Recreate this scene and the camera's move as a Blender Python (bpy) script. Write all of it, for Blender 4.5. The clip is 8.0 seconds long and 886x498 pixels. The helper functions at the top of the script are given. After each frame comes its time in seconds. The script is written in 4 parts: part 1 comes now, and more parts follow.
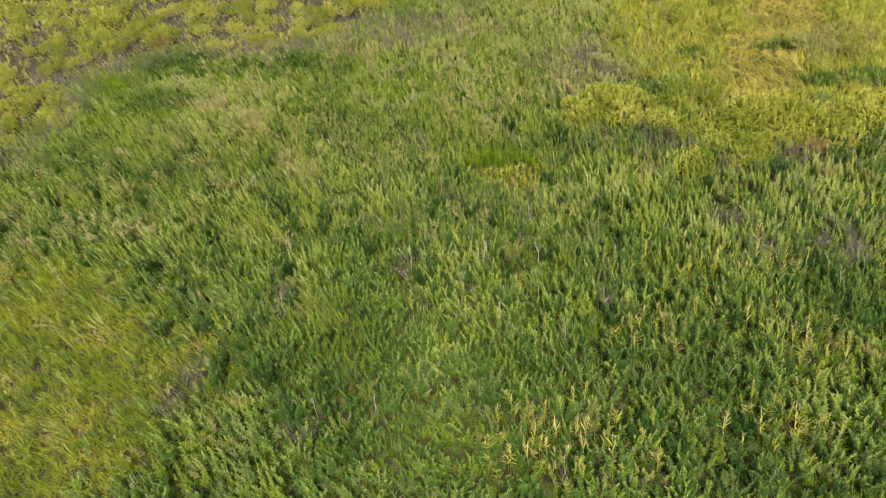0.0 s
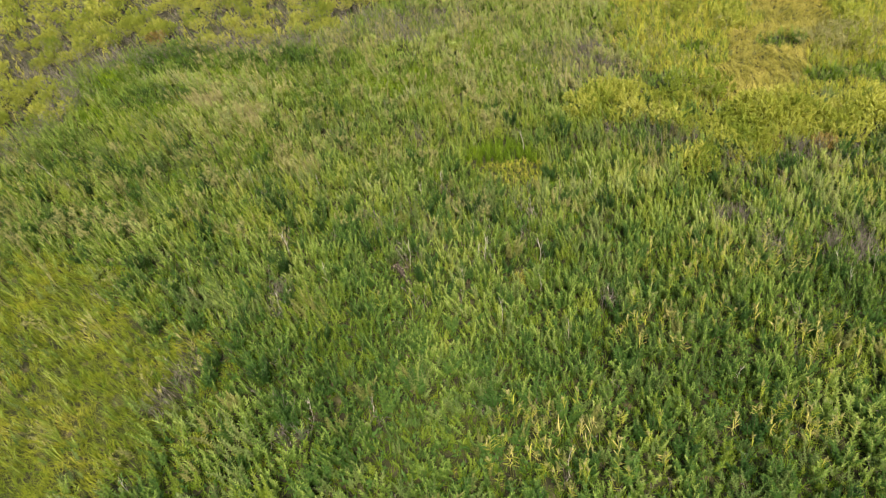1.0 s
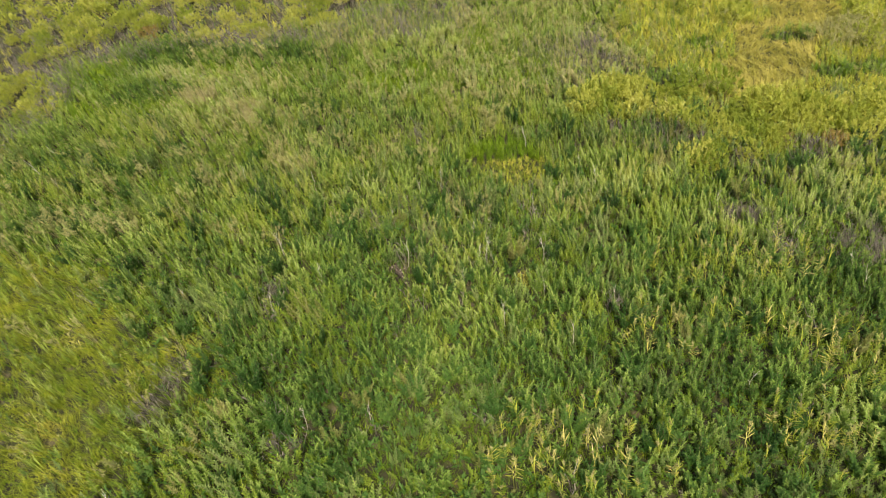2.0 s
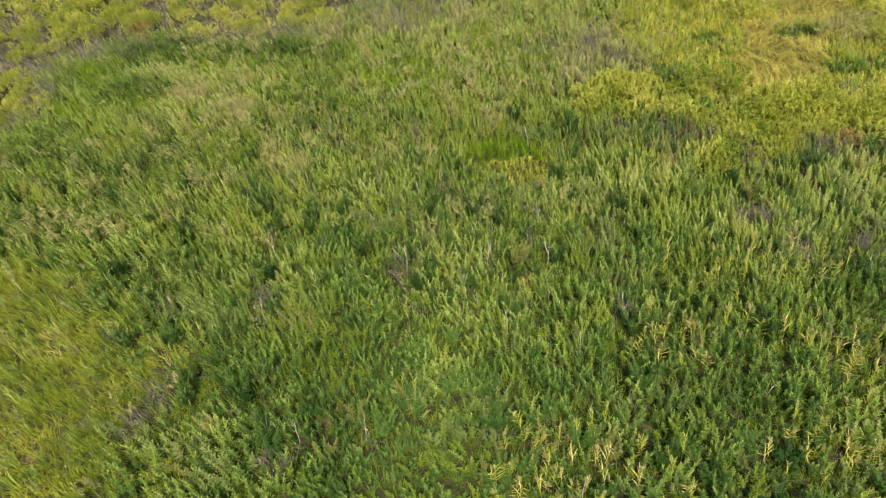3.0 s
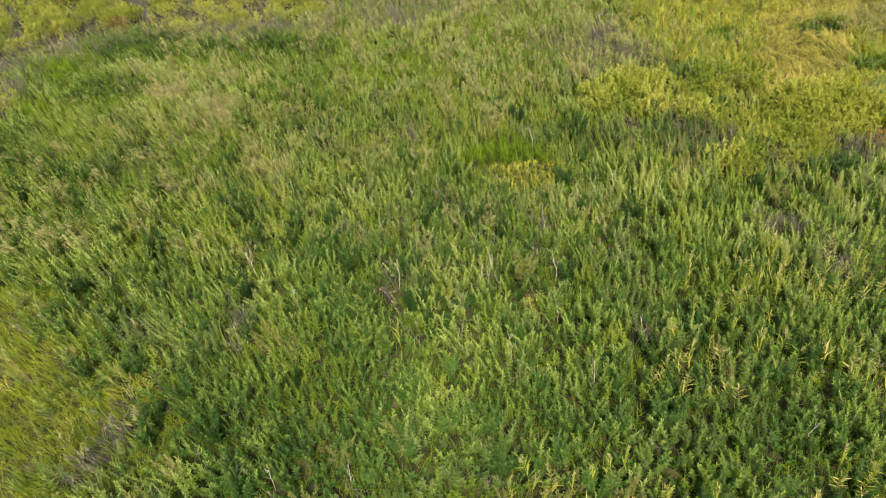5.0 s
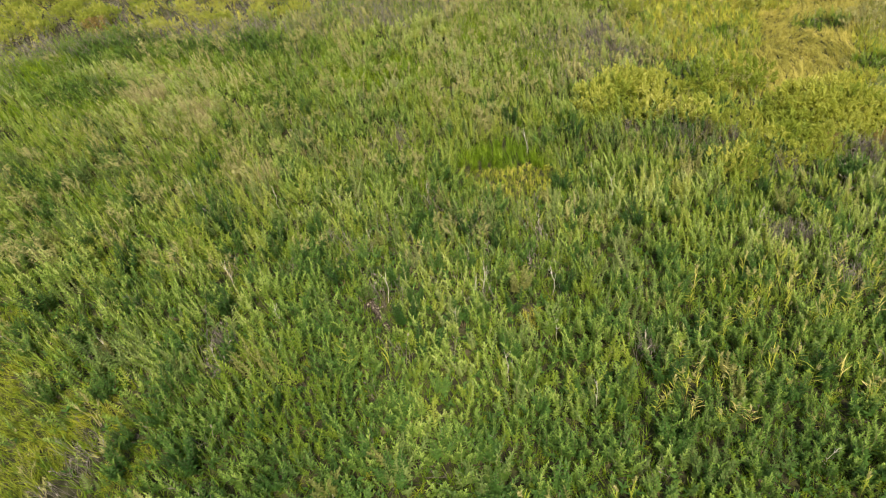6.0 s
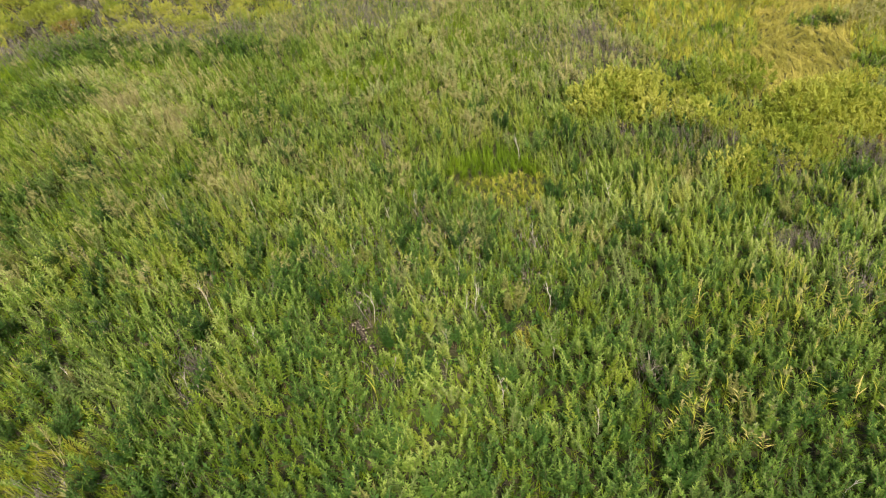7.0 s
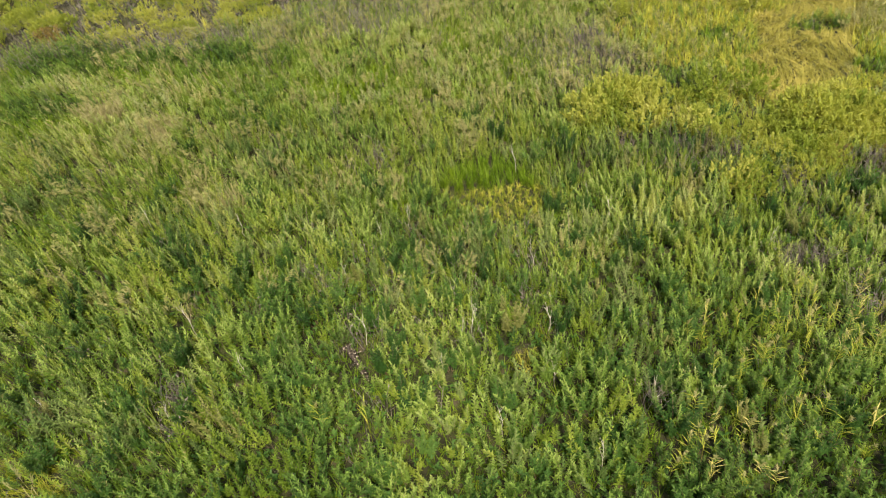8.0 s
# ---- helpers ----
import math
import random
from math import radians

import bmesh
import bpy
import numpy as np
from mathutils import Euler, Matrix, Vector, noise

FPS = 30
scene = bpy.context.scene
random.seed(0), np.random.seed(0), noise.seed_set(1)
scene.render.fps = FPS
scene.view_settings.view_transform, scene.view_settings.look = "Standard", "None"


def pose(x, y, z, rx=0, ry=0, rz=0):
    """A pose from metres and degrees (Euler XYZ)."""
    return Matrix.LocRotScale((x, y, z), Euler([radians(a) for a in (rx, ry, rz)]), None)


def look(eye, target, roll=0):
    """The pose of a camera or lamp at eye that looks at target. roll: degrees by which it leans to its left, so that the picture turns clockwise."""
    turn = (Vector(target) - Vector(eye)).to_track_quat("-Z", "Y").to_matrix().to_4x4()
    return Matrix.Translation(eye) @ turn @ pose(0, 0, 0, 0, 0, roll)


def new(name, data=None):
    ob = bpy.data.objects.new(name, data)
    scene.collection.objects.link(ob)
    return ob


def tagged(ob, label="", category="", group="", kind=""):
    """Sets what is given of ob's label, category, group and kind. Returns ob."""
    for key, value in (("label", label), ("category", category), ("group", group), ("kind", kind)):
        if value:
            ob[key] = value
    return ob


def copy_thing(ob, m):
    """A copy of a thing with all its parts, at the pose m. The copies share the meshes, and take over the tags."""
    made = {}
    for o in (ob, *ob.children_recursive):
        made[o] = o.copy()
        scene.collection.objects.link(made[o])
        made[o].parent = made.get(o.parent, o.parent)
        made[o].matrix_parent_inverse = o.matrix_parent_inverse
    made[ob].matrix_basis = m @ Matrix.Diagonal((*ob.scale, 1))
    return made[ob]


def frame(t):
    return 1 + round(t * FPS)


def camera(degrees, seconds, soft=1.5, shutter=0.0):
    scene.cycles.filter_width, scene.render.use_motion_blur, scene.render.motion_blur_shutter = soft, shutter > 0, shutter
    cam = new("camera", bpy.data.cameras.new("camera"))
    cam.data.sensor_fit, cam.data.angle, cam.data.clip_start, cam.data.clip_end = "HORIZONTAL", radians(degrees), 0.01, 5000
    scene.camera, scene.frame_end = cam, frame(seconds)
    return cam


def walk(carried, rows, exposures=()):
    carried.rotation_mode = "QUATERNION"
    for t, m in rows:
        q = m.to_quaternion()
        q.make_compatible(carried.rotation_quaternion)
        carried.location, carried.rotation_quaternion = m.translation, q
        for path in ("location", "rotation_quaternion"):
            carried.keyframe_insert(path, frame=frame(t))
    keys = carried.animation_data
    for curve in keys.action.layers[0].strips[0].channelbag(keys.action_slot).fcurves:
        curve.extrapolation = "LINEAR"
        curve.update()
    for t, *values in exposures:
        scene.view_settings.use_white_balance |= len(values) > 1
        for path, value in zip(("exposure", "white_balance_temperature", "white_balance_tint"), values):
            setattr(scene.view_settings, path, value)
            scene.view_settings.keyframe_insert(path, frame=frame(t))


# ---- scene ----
cam = camera(68.0, 8.0, soft=1.2)
PATH = [
    (0, (0.387, -0.116, 21.367), (0.366, 1.365, 20.023), -2.3),
    (0.5, (0.367, 0.085, 21.079), (0.348, 1.565, 19.733), -2.2),
    (1, (0.336, 0.346, 20.766), (0.318, 1.826, 19.421), -2.2),
    (1.5, (0.324, 0.713, 20.462), (0.307, 2.192, 19.115), -2.1),
    (3, (0.29, 2.188, 19.416), (0.276, 3.665, 18.068), -2.1),
    (3.5, (0.304, 2.748, 19.089), (0.29, 4.225, 17.74), -2.0),
    (4, (0.338, 3.354, 18.747), (0.323, 4.83, 17.398), -2.0),
    (4.5, (0.374, 3.975, 18.37), (0.358, 5.451, 17.021), -2.1),
    (6, (0.457, 5.904, 17.373), (0.467, 7.38, 16.023), -2.0),
    (6.5, (0.479, 6.595, 17.125), (0.509, 8.07, 15.774), -1.9),
    (7, (0.544, 7.282, 16.852), (0.583, 8.755, 15.501), -2.0),
    (7.5, (0.563, 7.97, 16.654), (0.62, 9.441, 15.301), -1.9),
    (8, (0.589, 8.411, 16.64), (0.645, 9.884, 15.289), -1.9),
]
walk(cam, [(t, look(eye, target, roll)) for t, eye, target, roll in PATH])

# ---- world, sun, exposure ----
SUN_ELEVATION, SUN_AZIMUTH = 56.0, 178.0
world = bpy.data.worlds.new("sky")
world.use_nodes = True
scene.world = world
sky = world.node_tree.nodes.new("ShaderNodeTexSky")
sky.sky_type = "NISHITA"
sky.sun_disc = False
sky.sun_elevation = radians(SUN_ELEVATION)
sky.sun_rotation = radians(SUN_AZIMUTH)
sky.air_density, sky.dust_density, sky.ozone_density = 1.0, 3.0, 0.6
back = world.node_tree.nodes["Background"]
back.inputs["Strength"].default_value = 0.15
world.node_tree.links.new(sky.outputs["Color"], back.inputs["Color"])
sun = new("sun", bpy.data.lights.new("sun", "SUN"))
sun.data.energy, sun.data.angle, sun.data.color = 4.3, radians(8), (1.0, 0.9, 0.7)
far = Vector((math.sin(radians(SUN_AZIMUTH)), math.cos(radians(SUN_AZIMUTH)), math.tan(radians(SUN_ELEVATION)))) * 60
sun.matrix_world = look(far, (0, 0, 0))
scene.view_settings.exposure = 1.06
scene.view_settings.use_white_balance = True
scene.view_settings.white_balance_temperature = 7550
scene.view_settings.white_balance_tint = 13.0


# ---- materials ----
def plant_material(name, ramp, clear=0.35, rough=0.55, patch=0.7, weights=(0.5, 0.28, 0.12), bump=0.0):
    """A leaf, stem or grass surface. ramp: (place, colour) from the dull to the fresh tone. clear: how much light passes through."""
    mat = bpy.data.materials.new(name)
    mat.use_nodes = True
    nt = mat.node_tree
    n, link = nt.nodes, nt.links.new
    n.clear()
    geo, info, tone = n.new("ShaderNodeNewGeometry"), n.new("ShaderNodeObjectInfo"), n.new("ShaderNodeAttribute")
    tone.attribute_name = "tone"
    grain = n.new("ShaderNodeTexNoise")
    grain.inputs["Scale"].default_value, grain.inputs["Detail"].default_value = patch, 3.0
    link(geo.outputs["Position"], grain.inputs["Vector"])
    both = n.new("ShaderNodeMath")
    both.operation = "ADD"
    link(tone.outputs["Fac"], both.inputs[0])
    obj = n.new("ShaderNodeMath")
    obj.operation = "MULTIPLY_ADD"
    link(info.outputs["Random"], obj.inputs[0])
    obj.inputs[1].default_value, obj.inputs[2].default_value = 0.9, -0.45
    link(obj.outputs[0], both.inputs[1])
    last = None
    for out, weight, shift in ((both.outputs[0], weights[0], 0.0), (grain.outputs["Fac"], weights[1] * 2.2, -weights[1] * 0.6), (geo.outputs["Random Per Island"], weights[2], 0.0)):
        mul = n.new("ShaderNodeMath")
        mul.operation = "MULTIPLY_ADD"
        link(out, mul.inputs[0])
        mul.inputs[1].default_value = weight
        if last is None:
            mul.inputs[2].default_value = shift
        else:
            more = n.new("ShaderNodeMath")
            more.operation = "ADD"
            link(last.outputs[0], more.inputs[0])
            more.inputs[1].default_value = shift
            link(more.outputs[0], mul.inputs[2])
        last = mul
    col = n.new("ShaderNodeValToRGB")
    els = col.color_ramp.elements
    while len(els) < len(ramp):
        els.new(0.5)
    for e, (p, c) in zip(els, ramp):
        e.position, e.color = p, (*c, 1)
    link(last.outputs[0], col.inputs["Fac"])
    bsdf = n.new("ShaderNodeBsdfPrincipled")
    bsdf.inputs["Roughness"].default_value = rough
    bsdf.inputs["Specular IOR Level"].default_value = 0.18
    link(col.outputs["Color"], bsdf.inputs["Base Color"])
    out = n.new("ShaderNodeOutputMaterial")
    if clear > 0:
        glow, mix = n.new("ShaderNodeBsdfTranslucent"), n.new("ShaderNodeMixShader")
        warm = n.new("ShaderNodeMix")
        warm.data_type, warm.blend_type = "RGBA", "MULTIPLY"
        warm.inputs["Factor"].default_value = 1.0
        link(col.outputs["Color"], warm.inputs["A"])
        warm.inputs["B"].default_value = (1.25, 1.2, 0.6, 1)
        link(warm.outputs["Result"], glow.inputs["Color"])
        mix.inputs["Fac"].default_value = clear
        link(bsdf.outputs[0], mix.inputs[1])
        link(glow.outputs[0], mix.inputs[2])
        link(mix.outputs[0], out.inputs["Surface"])
    else:
        link(bsdf.outputs[0], out.inputs["Surface"])
    if bump:
        fine, lift = n.new("ShaderNodeTexNoise"), n.new("ShaderNodeBump")
        fine.inputs["Scale"].default_value, fine.inputs["Detail"].default_value = 40.0, 4.0
        link(geo.outputs["Position"], fine.inputs["Vector"])
        lift.inputs["Strength"].default_value, lift.inputs["Distance"].default_value = bump, 0.02
        link(fine.outputs["Fac"], lift.inputs["Height"])
        link(lift.outputs["Normal"], bsdf.inputs["Normal"])
    return mat


M_WILLOW = plant_material("willow_leaf", [(0.12, (0.028, 0.073, 0.016)), (0.36, (0.057, 0.124, 0.025)), (0.58, (0.098, 0.179, 0.034)), (0.8, (0.162, 0.255, 0.05)), (1.0, (0.24, 0.32, 0.085))], clear=0.4)
# paler young leaves, with the highlights of sunlit shoot tips painted into the ramp
M_TIP = plant_material("lit_young_willow_leaf", [(0.12, (0.072, 0.15, 0.032)), (0.45, (0.155, 0.262, 0.055)), (0.75, (0.25, 0.352, 0.095)), (1.0, (0.335, 0.415, 0.155))], clear=0.4)
M_FRESH = plant_material("fresh_willow_leaf", [(0.12, (0.08, 0.15, 0.018)), (0.45, (0.145, 0.23, 0.03)), (0.75, (0.23, 0.312, 0.055)), (1.0, (0.33, 0.38, 0.12))], clear=0.45)
M_BROAD = plant_material("broad_leaf", [(0.12, (0.023, 0.068, 0.014)), (0.45, (0.049, 0.12, 0.026)), (0.75, (0.091, 0.177, 0.042)), (1.0, (0.16, 0.25, 0.07))])
M_SILVER = plant_material("silver_willow_leaf", [(0.15, (0.06, 0.12, 0.03)), (0.5, (0.135, 0.2, 0.062)), (0.75, (0.2, 0.26, 0.1)), (0.95, (0.28, 0.325, 0.155))], clear=0.3)
M_STRAW = plant_material("straw_leaf", [(0.1, (0.29, 0.29, 0.075)), (0.5, (0.42, 0.395, 0.13)), (0.9, (0.52, 0.49, 0.26))], patch=1.5)
M_WITHER = plant_material("withered_willow_leaf", [(0.15, (0.12, 0.15, 0.045)), (0.5, (0.21, 0.235, 0.085)), (0.9, (0.32, 0.33, 0.15))], clear=0.35)
M_BARK = plant_material("willow_bark", [(0.2, (0.1, 0.075, 0.045)), (0.8, (0.2, 0.16, 0.1))], clear=0.0, rough=0.8)
M_YELLOW = plant_material("yellow_leaf", [(0.05, (0.19, 0.26, 0.045)), (0.35, (0.295, 0.345, 0.075)), (0.65, (0.395, 0.425, 0.115)), (0.95, (0.49, 0.5, 0.185))], clear=0.55, rough=0.8, weights=(0.6, 0.25, 0.03))
M_GRASS = plant_material("sedge_blade", [(0.1, (0.045, 0.085, 0.009)), (0.4, (0.11, 0.165, 0.015)), (0.7, (0.195, 0.24, 0.022)), (0.95, (0.31, 0.31, 0.06))])
M_MEADOW = plant_material("meadow_blade", [(0.1, (0.2, 0.25, 0.035)), (0.4, (0.34, 0.38, 0.06)), (0.7, (0.47, 0.47, 0.1)), (0.95, (0.57, 0.545, 0.19))], clear=0.45)
M_LUSH = plant_material("lush_blade", [(0.1, (0.045, 0.1, 0.01)), (0.5, (0.11, 0.2, 0.016)), (0.9, (0.2, 0.3, 0.022))], clear=0.45)
M_GOLD = plant_material("golden_sedge", [(0.1, (0.15, 0.165, 0.035)), (0.35, (0.27, 0.268, 0.065)), (0.65, (0.39, 0.362, 0.105)), (0.95, (0.5, 0.455, 0.2))])
M_DRY = plant_material("dry_stalk", [(0.1, (0.15, 0.15, 0.07)), (0.5, (0.26, 0.25, 0.125)), (0.9, (0.38, 0.36, 0.2))], clear=0.15, rough=0.8)
M_GREY = plant_material("dead_stem", [(0.1, (0.055, 0.05, 0.047)), (0.5, (0.11, 0.103, 0.094)), (0.9, (0.2, 0.188, 0.17))], clear=0.0, rough=0.85)
M_PALE = plant_material("bleached_wood", [(0.1, (0.26, 0.25, 0.21)), (0.6, (0.42, 0.41, 0.36)), (0.95, (0.55, 0.54, 0.49))], clear=0.0, rough=0.8, patch=6, bump=0.5)
M_REED = plant_material("reed_leaf", [(0.1, (0.14, 0.22, 0.025)), (0.45, (0.235, 0.285, 0.04)), (0.72, (0.36, 0.355, 0.07)), (0.95, (0.46, 0.42, 0.16))], patch=1.5)
M_PLUME = plant_material("reed_plume", [(0.1, (0.19, 0.205, 0.085)), (0.6, (0.285, 0.29, 0.135)), (0.95, (0.4, 0.39, 0.21))], clear=0.4, rough=0.9)
M_RUST = plant_material("rusty_leaf", [(0.1, (0.17, 0.13, 0.045)), (0.5, (0.27, 0.205, 0.075)), (0.9, (0.37, 0.31, 0.12))])
M_LOG = plant_material("rotten_wood", [(0.3, (0.02, 0.017, 0.014)), (0.55, (0.06, 0.05, 0.042)), (0.68, (0.2, 0.18, 0.15)), (0.85, (0.42, 0.39, 0.34))], clear=0.0, rough=0.9, patch=14.0, weights=(0.2, 0.8, 0.0), bump=0.9)
M_OLIVE = plant_material("feathery_blade", [(0.1, (0.058, 0.122, 0.018)), (0.4, (0.118, 0.195, 0.03)), (0.7, (0.2, 0.272, 0.056)), (0.95, (0.31, 0.345, 0.12))], patch=1.2)
M_PLAIN = plant_material("marsh_plain", [(0.2, (0.03, 0.055, 0.01)), (0.5, (0.07, 0.11, 0.018)), (0.8, (0.14, 0.16, 0.035))], clear=0.0, rough=0.9, patch=1.5, weights=(0.0, 0.9, 0.0), bump=0.8)
M_SOIL = plant_material("wet_litter", [(0.2, (0.014, 0.016, 0.008)), (0.45, (0.025, 0.028, 0.013)), (0.6, (0.03, 0.038, 0.013)), (0.85, (0.07, 0.06, 0.04))], clear=0.0, rough=0.9, patch=1.7, weights=(0.0, 0.9, 0.0), bump=0.8)

# ---- plan ----
rng = np.random.default_rng(7)


def grains(x, y, size, seed):
    """Smooth noise from 0 to 1 over the plan, in patches of that size in metres."""
    u, v = np.asarray(x, float) / size, np.asarray(y, float) / size
    i, j = np.floor(u).astype(np.int64), np.floor(v).astype(np.int64)
    a, b = u - i, v - j
    a, b = a * a * (3 - 2 * a), b * b * (3 - 2 * b)

    def lattice(p, q):
        h = (p * 374761393 + q * 668265263 + seed * 974634777) & 0xFFFFFFFF
        h = ((h ^ (h >> 13)) * 1274126177) & 0xFFFFFFFF
        return ((h ^ (h >> 16)) & 0xFFFF) / 65535.0

    return (lattice(i, j) * (1 - a) + lattice(i + 1, j) * a) * (1 - b) + (lattice(i, j + 1) * (1 - a) + lattice(i + 1, j + 1) * a) * b


def height(x, y):
    return 0.22 * (grains(x, y, 6.0, 3) - 0.5) + 0.08 * (grains(x, y, 1.3, 4) - 0.5)


def inside(poly, x, y):
    res = np.zeros(np.shape(x), bool)
    for (x0, y0), (x1, y1) in zip(poly, poly[1:] + poly[:1]):
        if y0 == y1:
            continue
        cross = (y > min(y0, y1)) & (y <= max(y0, y1)) & (x < x0 + (y - y0) * (x1 - x0) / (y1 - y0))
        res ^= cross
    return res


SEDGE = [(-40, 25), (-19.5, 23.2), (-14.5, 21.4), (-11.3, 19.2), (-10.1, 17), (-10.1, 14.5), (-11.2, 12), (-12.2, 10.3), (-12.2, 4), (-40, 4)]
YELLOW_WEST = [(-60, 29), (-25.8, 31.5), (-23.5, 36), (-25, 42), (-20, 45.3), (-12, 45.2), (-7.5, 46.6), (-5, 50), (-2, 62), (-60, 80)]
YELLOW_EAST = [(8.6, 35.2), (9.6, 33.6), (13, 32.6), (17, 30.6), (26, 31.0), (42, 28.5), (42, 36), (32, 36), (24, 35), (16.5, 35), (13, 37.2), (10.8, 36.9)]
BELT = [[(8.2, 34.6), (9.2, 35.2), (10.6, 35.8), (12.3, 35.9), (14.7, 35.4)], [(8.7, 33.8), (10.8, 33.4), (11.6, 34.2)], [(12.6, 33.2), (13.4, 32.1)], [(15.2, 32.8), (16.9, 33.5), (19.0, 34.2), (20.4, 33.8), (22.4, 33.0), (24.6, 33.0), (27, 33.2)], [(14.4, 30.5), (16.8, 30.7), (18.2, 30.8), (20.0, 31.6), (22.9, 31.7)], [(17.0, 32.0), (19.4, 32.8), (21.4, 32.6)], [(12.2, 28.6), (14.7, 28.8)], [(17.2, 29.2), (17.9, 29.8)]]
GOLD = [(16.5, 35), (21, 34.8), (23.3, 38), (24.5, 42), (28, 46), (30, 51), (25, 51), (22, 46), (19.3, 42.5)]
MEADOW = [(13.4, 37.2), (16, 34), (42, 34), (42, 62), (13, 62), (13.2, 46)]


# patches as (x, y, half width, half depth)
DEAD = [(-1.7, 32.2, 1.5, 1.0), (-24.9, 39.8, 1.0, 2.0), (-22.8, 42.8, 1.5, 0.9), (11.4, 40.4, 1.0, 1.2), (-2.5, 47.5, 4, 3.5), (10.3, 42.5, 1.8, 3.2), (-12.5, 45.3, 3.5, 1.8), (-23.3, 37.5, 1.2, 4), (14, 24.5, 1.3, 1), (18.5, 22.3, 1.6, 1.5), (-5.2, 13, 1.3, 0.5),
        (-7, 20.3, 0.8, 0.5), (19.3, 29.5, 1.6, 0.9), (16.2, 29.1, 1.2, 0.7), (10.0, 32.2, 1.6, 0.7), (12.4, 32.4, 0.8, 0.5), (7.1, 19.1, 0.7, 0.5), (-10.2, 15, 0.7, 1.6)]
HAZE = [(22.5, 28.7, 4.0, 1.3), (17.3, 27.5, 2.0, 1.6), (8.6, 40.5, 3.8, 5.0), (12.5, 31.0, 4.5, 1.5), (21.5, 29.2, 4.0, 1.6), (0.0, 48.0, 6.0, 4.0), (16.8, 23.8, 2.6, 1.8), (-6.5, 45.0, 4.0, 2.0), (4.3, 23.6, 1.0, 0.7), (1.8, 24.2, 0.8, 0.8)]
MARGIN = [(-17.0, 22.5, 8.0, 4.5), (-13.0, 27.0, 5.0, 3.0), (-8.0, 18.0, 2.0, 2.5)]
YELLOWING = [(-15.3, 13.8, 2.1, 1.3), (-13.2, 12.3, 1.2, 0.8), (-18.5, 16.0, 2.0, 1.5)]
THIN = [(-1.0, 24.5, 5.0, 3.5), (4.0, 26.0, 3.0, 2.0)]
HOLLOW = [(15.1, 22.3, 0.9, 0.8), (-1.75, 20.95, 0.75, 1.45), (-1.35, 19.7, 0.5, 0.8), (-10, 16.5, 0.8, 0.9), (2.3, 13.3, 0.5, 0.4), (-6.6, 19.2, 0.6, 0.5), (2.0, 21.9, 0.45, 0.5), (4.5, 21.9, 0.4, 0.5), (-2.6, 13.7, 0.4, 0.5), (4.5, 25, 0.4, 0.5), (2.5, 18.1, 0.3, 0.4)]
# green willow hollows between the mounds; their shade is painted in as lower tone
SHADED_GREENS = [(13.5, 38.2, 2.6, 1.5), (23.8, 43.3, 1.8, 0.9), (28, 38.5, 2.2, 1.4), (17.8, 42.7, 1.2, 1.0), (24.6, 38.1, 1.3, 0.9), (23.7, 34.9, 1.4, 0.8), (14.6, 34.0, 0.8, 0.7), (12.2, 34.6, 0.7, 0.4)]
DEEP = [(-16, 43.0, 7.5, 2.8), (-9, 42.8, 4, 1.9), (-1.8, 18.0, 2.5, 2.0), (-18, 37.5, 3.5, 2.0), (-2, 40.8, 2, 1.5), (11.5, 31.5, 3, 1.8), (-21.5, 39.5, 1.8, 2), (12.8, 19.5, 3.5, 4), (-7.5, 16.5, 2.5, 2), (8, 20.8, 6, 3), (-5.5, 14.3, 4.5, 3.0), (9, 15.5, 6, 3.5), (16.5, 20, 4.5, 5.5), (2.5, 16, 3, 1.5)]
LUSH = [(-21.0, 36.0, 1.3, 1.5), (-1.6, 40.3, 1.6, 1.0), (0.0, 28.8, 0.7, 1.0), (-21.5, 41, 2.2, 2.0), (-3.5, 38.6, 2.6, 1.4), (-17, 36.2, 2.8, 1.2), (2.6, 45, 1.6, 4), (-14, 40.5, 2.2, 1.2), (5.5, 40, 1.3, 1.8), (-9, 31, 1.6, 0.8), (12.6, 25.6, 1.0, 0.8)]
TAN = [(-14.3, 36.9, 1.2, 0.9), (-11.0, 35.1, 1.2, 1.4), (-7.0, 29.5, 2.2, 0.8), (29, 44, 2.5, 2), (-5.5, 31.5, 1.4, 0.6), (0.5, 33.5, 1.2, 0.6)]
REEDS = [(12.4, 21.0, 4.2, 2.6), (4.5, 12.3, 3.6, 2.2), (14.5, 16.5, 2.5, 2.2), (9.5, 17.3, 3, 1.6), (12, 12.8, 2.5, 1.6)]


def patches(ellipses, x, y, wobble=0.5):
    """How far inside the nearest of the patches a place lies: 1 in its middle, 0 at its rim and beyond."""
    best = np.zeros(np.shape(x))
    off = wobble * (grains(x, y, 0.9, 51) - 0.5) * 2
    for cx, cy, rx, ry in ellipses:
        best = np.maximum(best, 1 + off - ((x - cx) / rx) ** 2 - ((y - cy) / ry) ** 2)
    return np.clip(best, 0, 1)


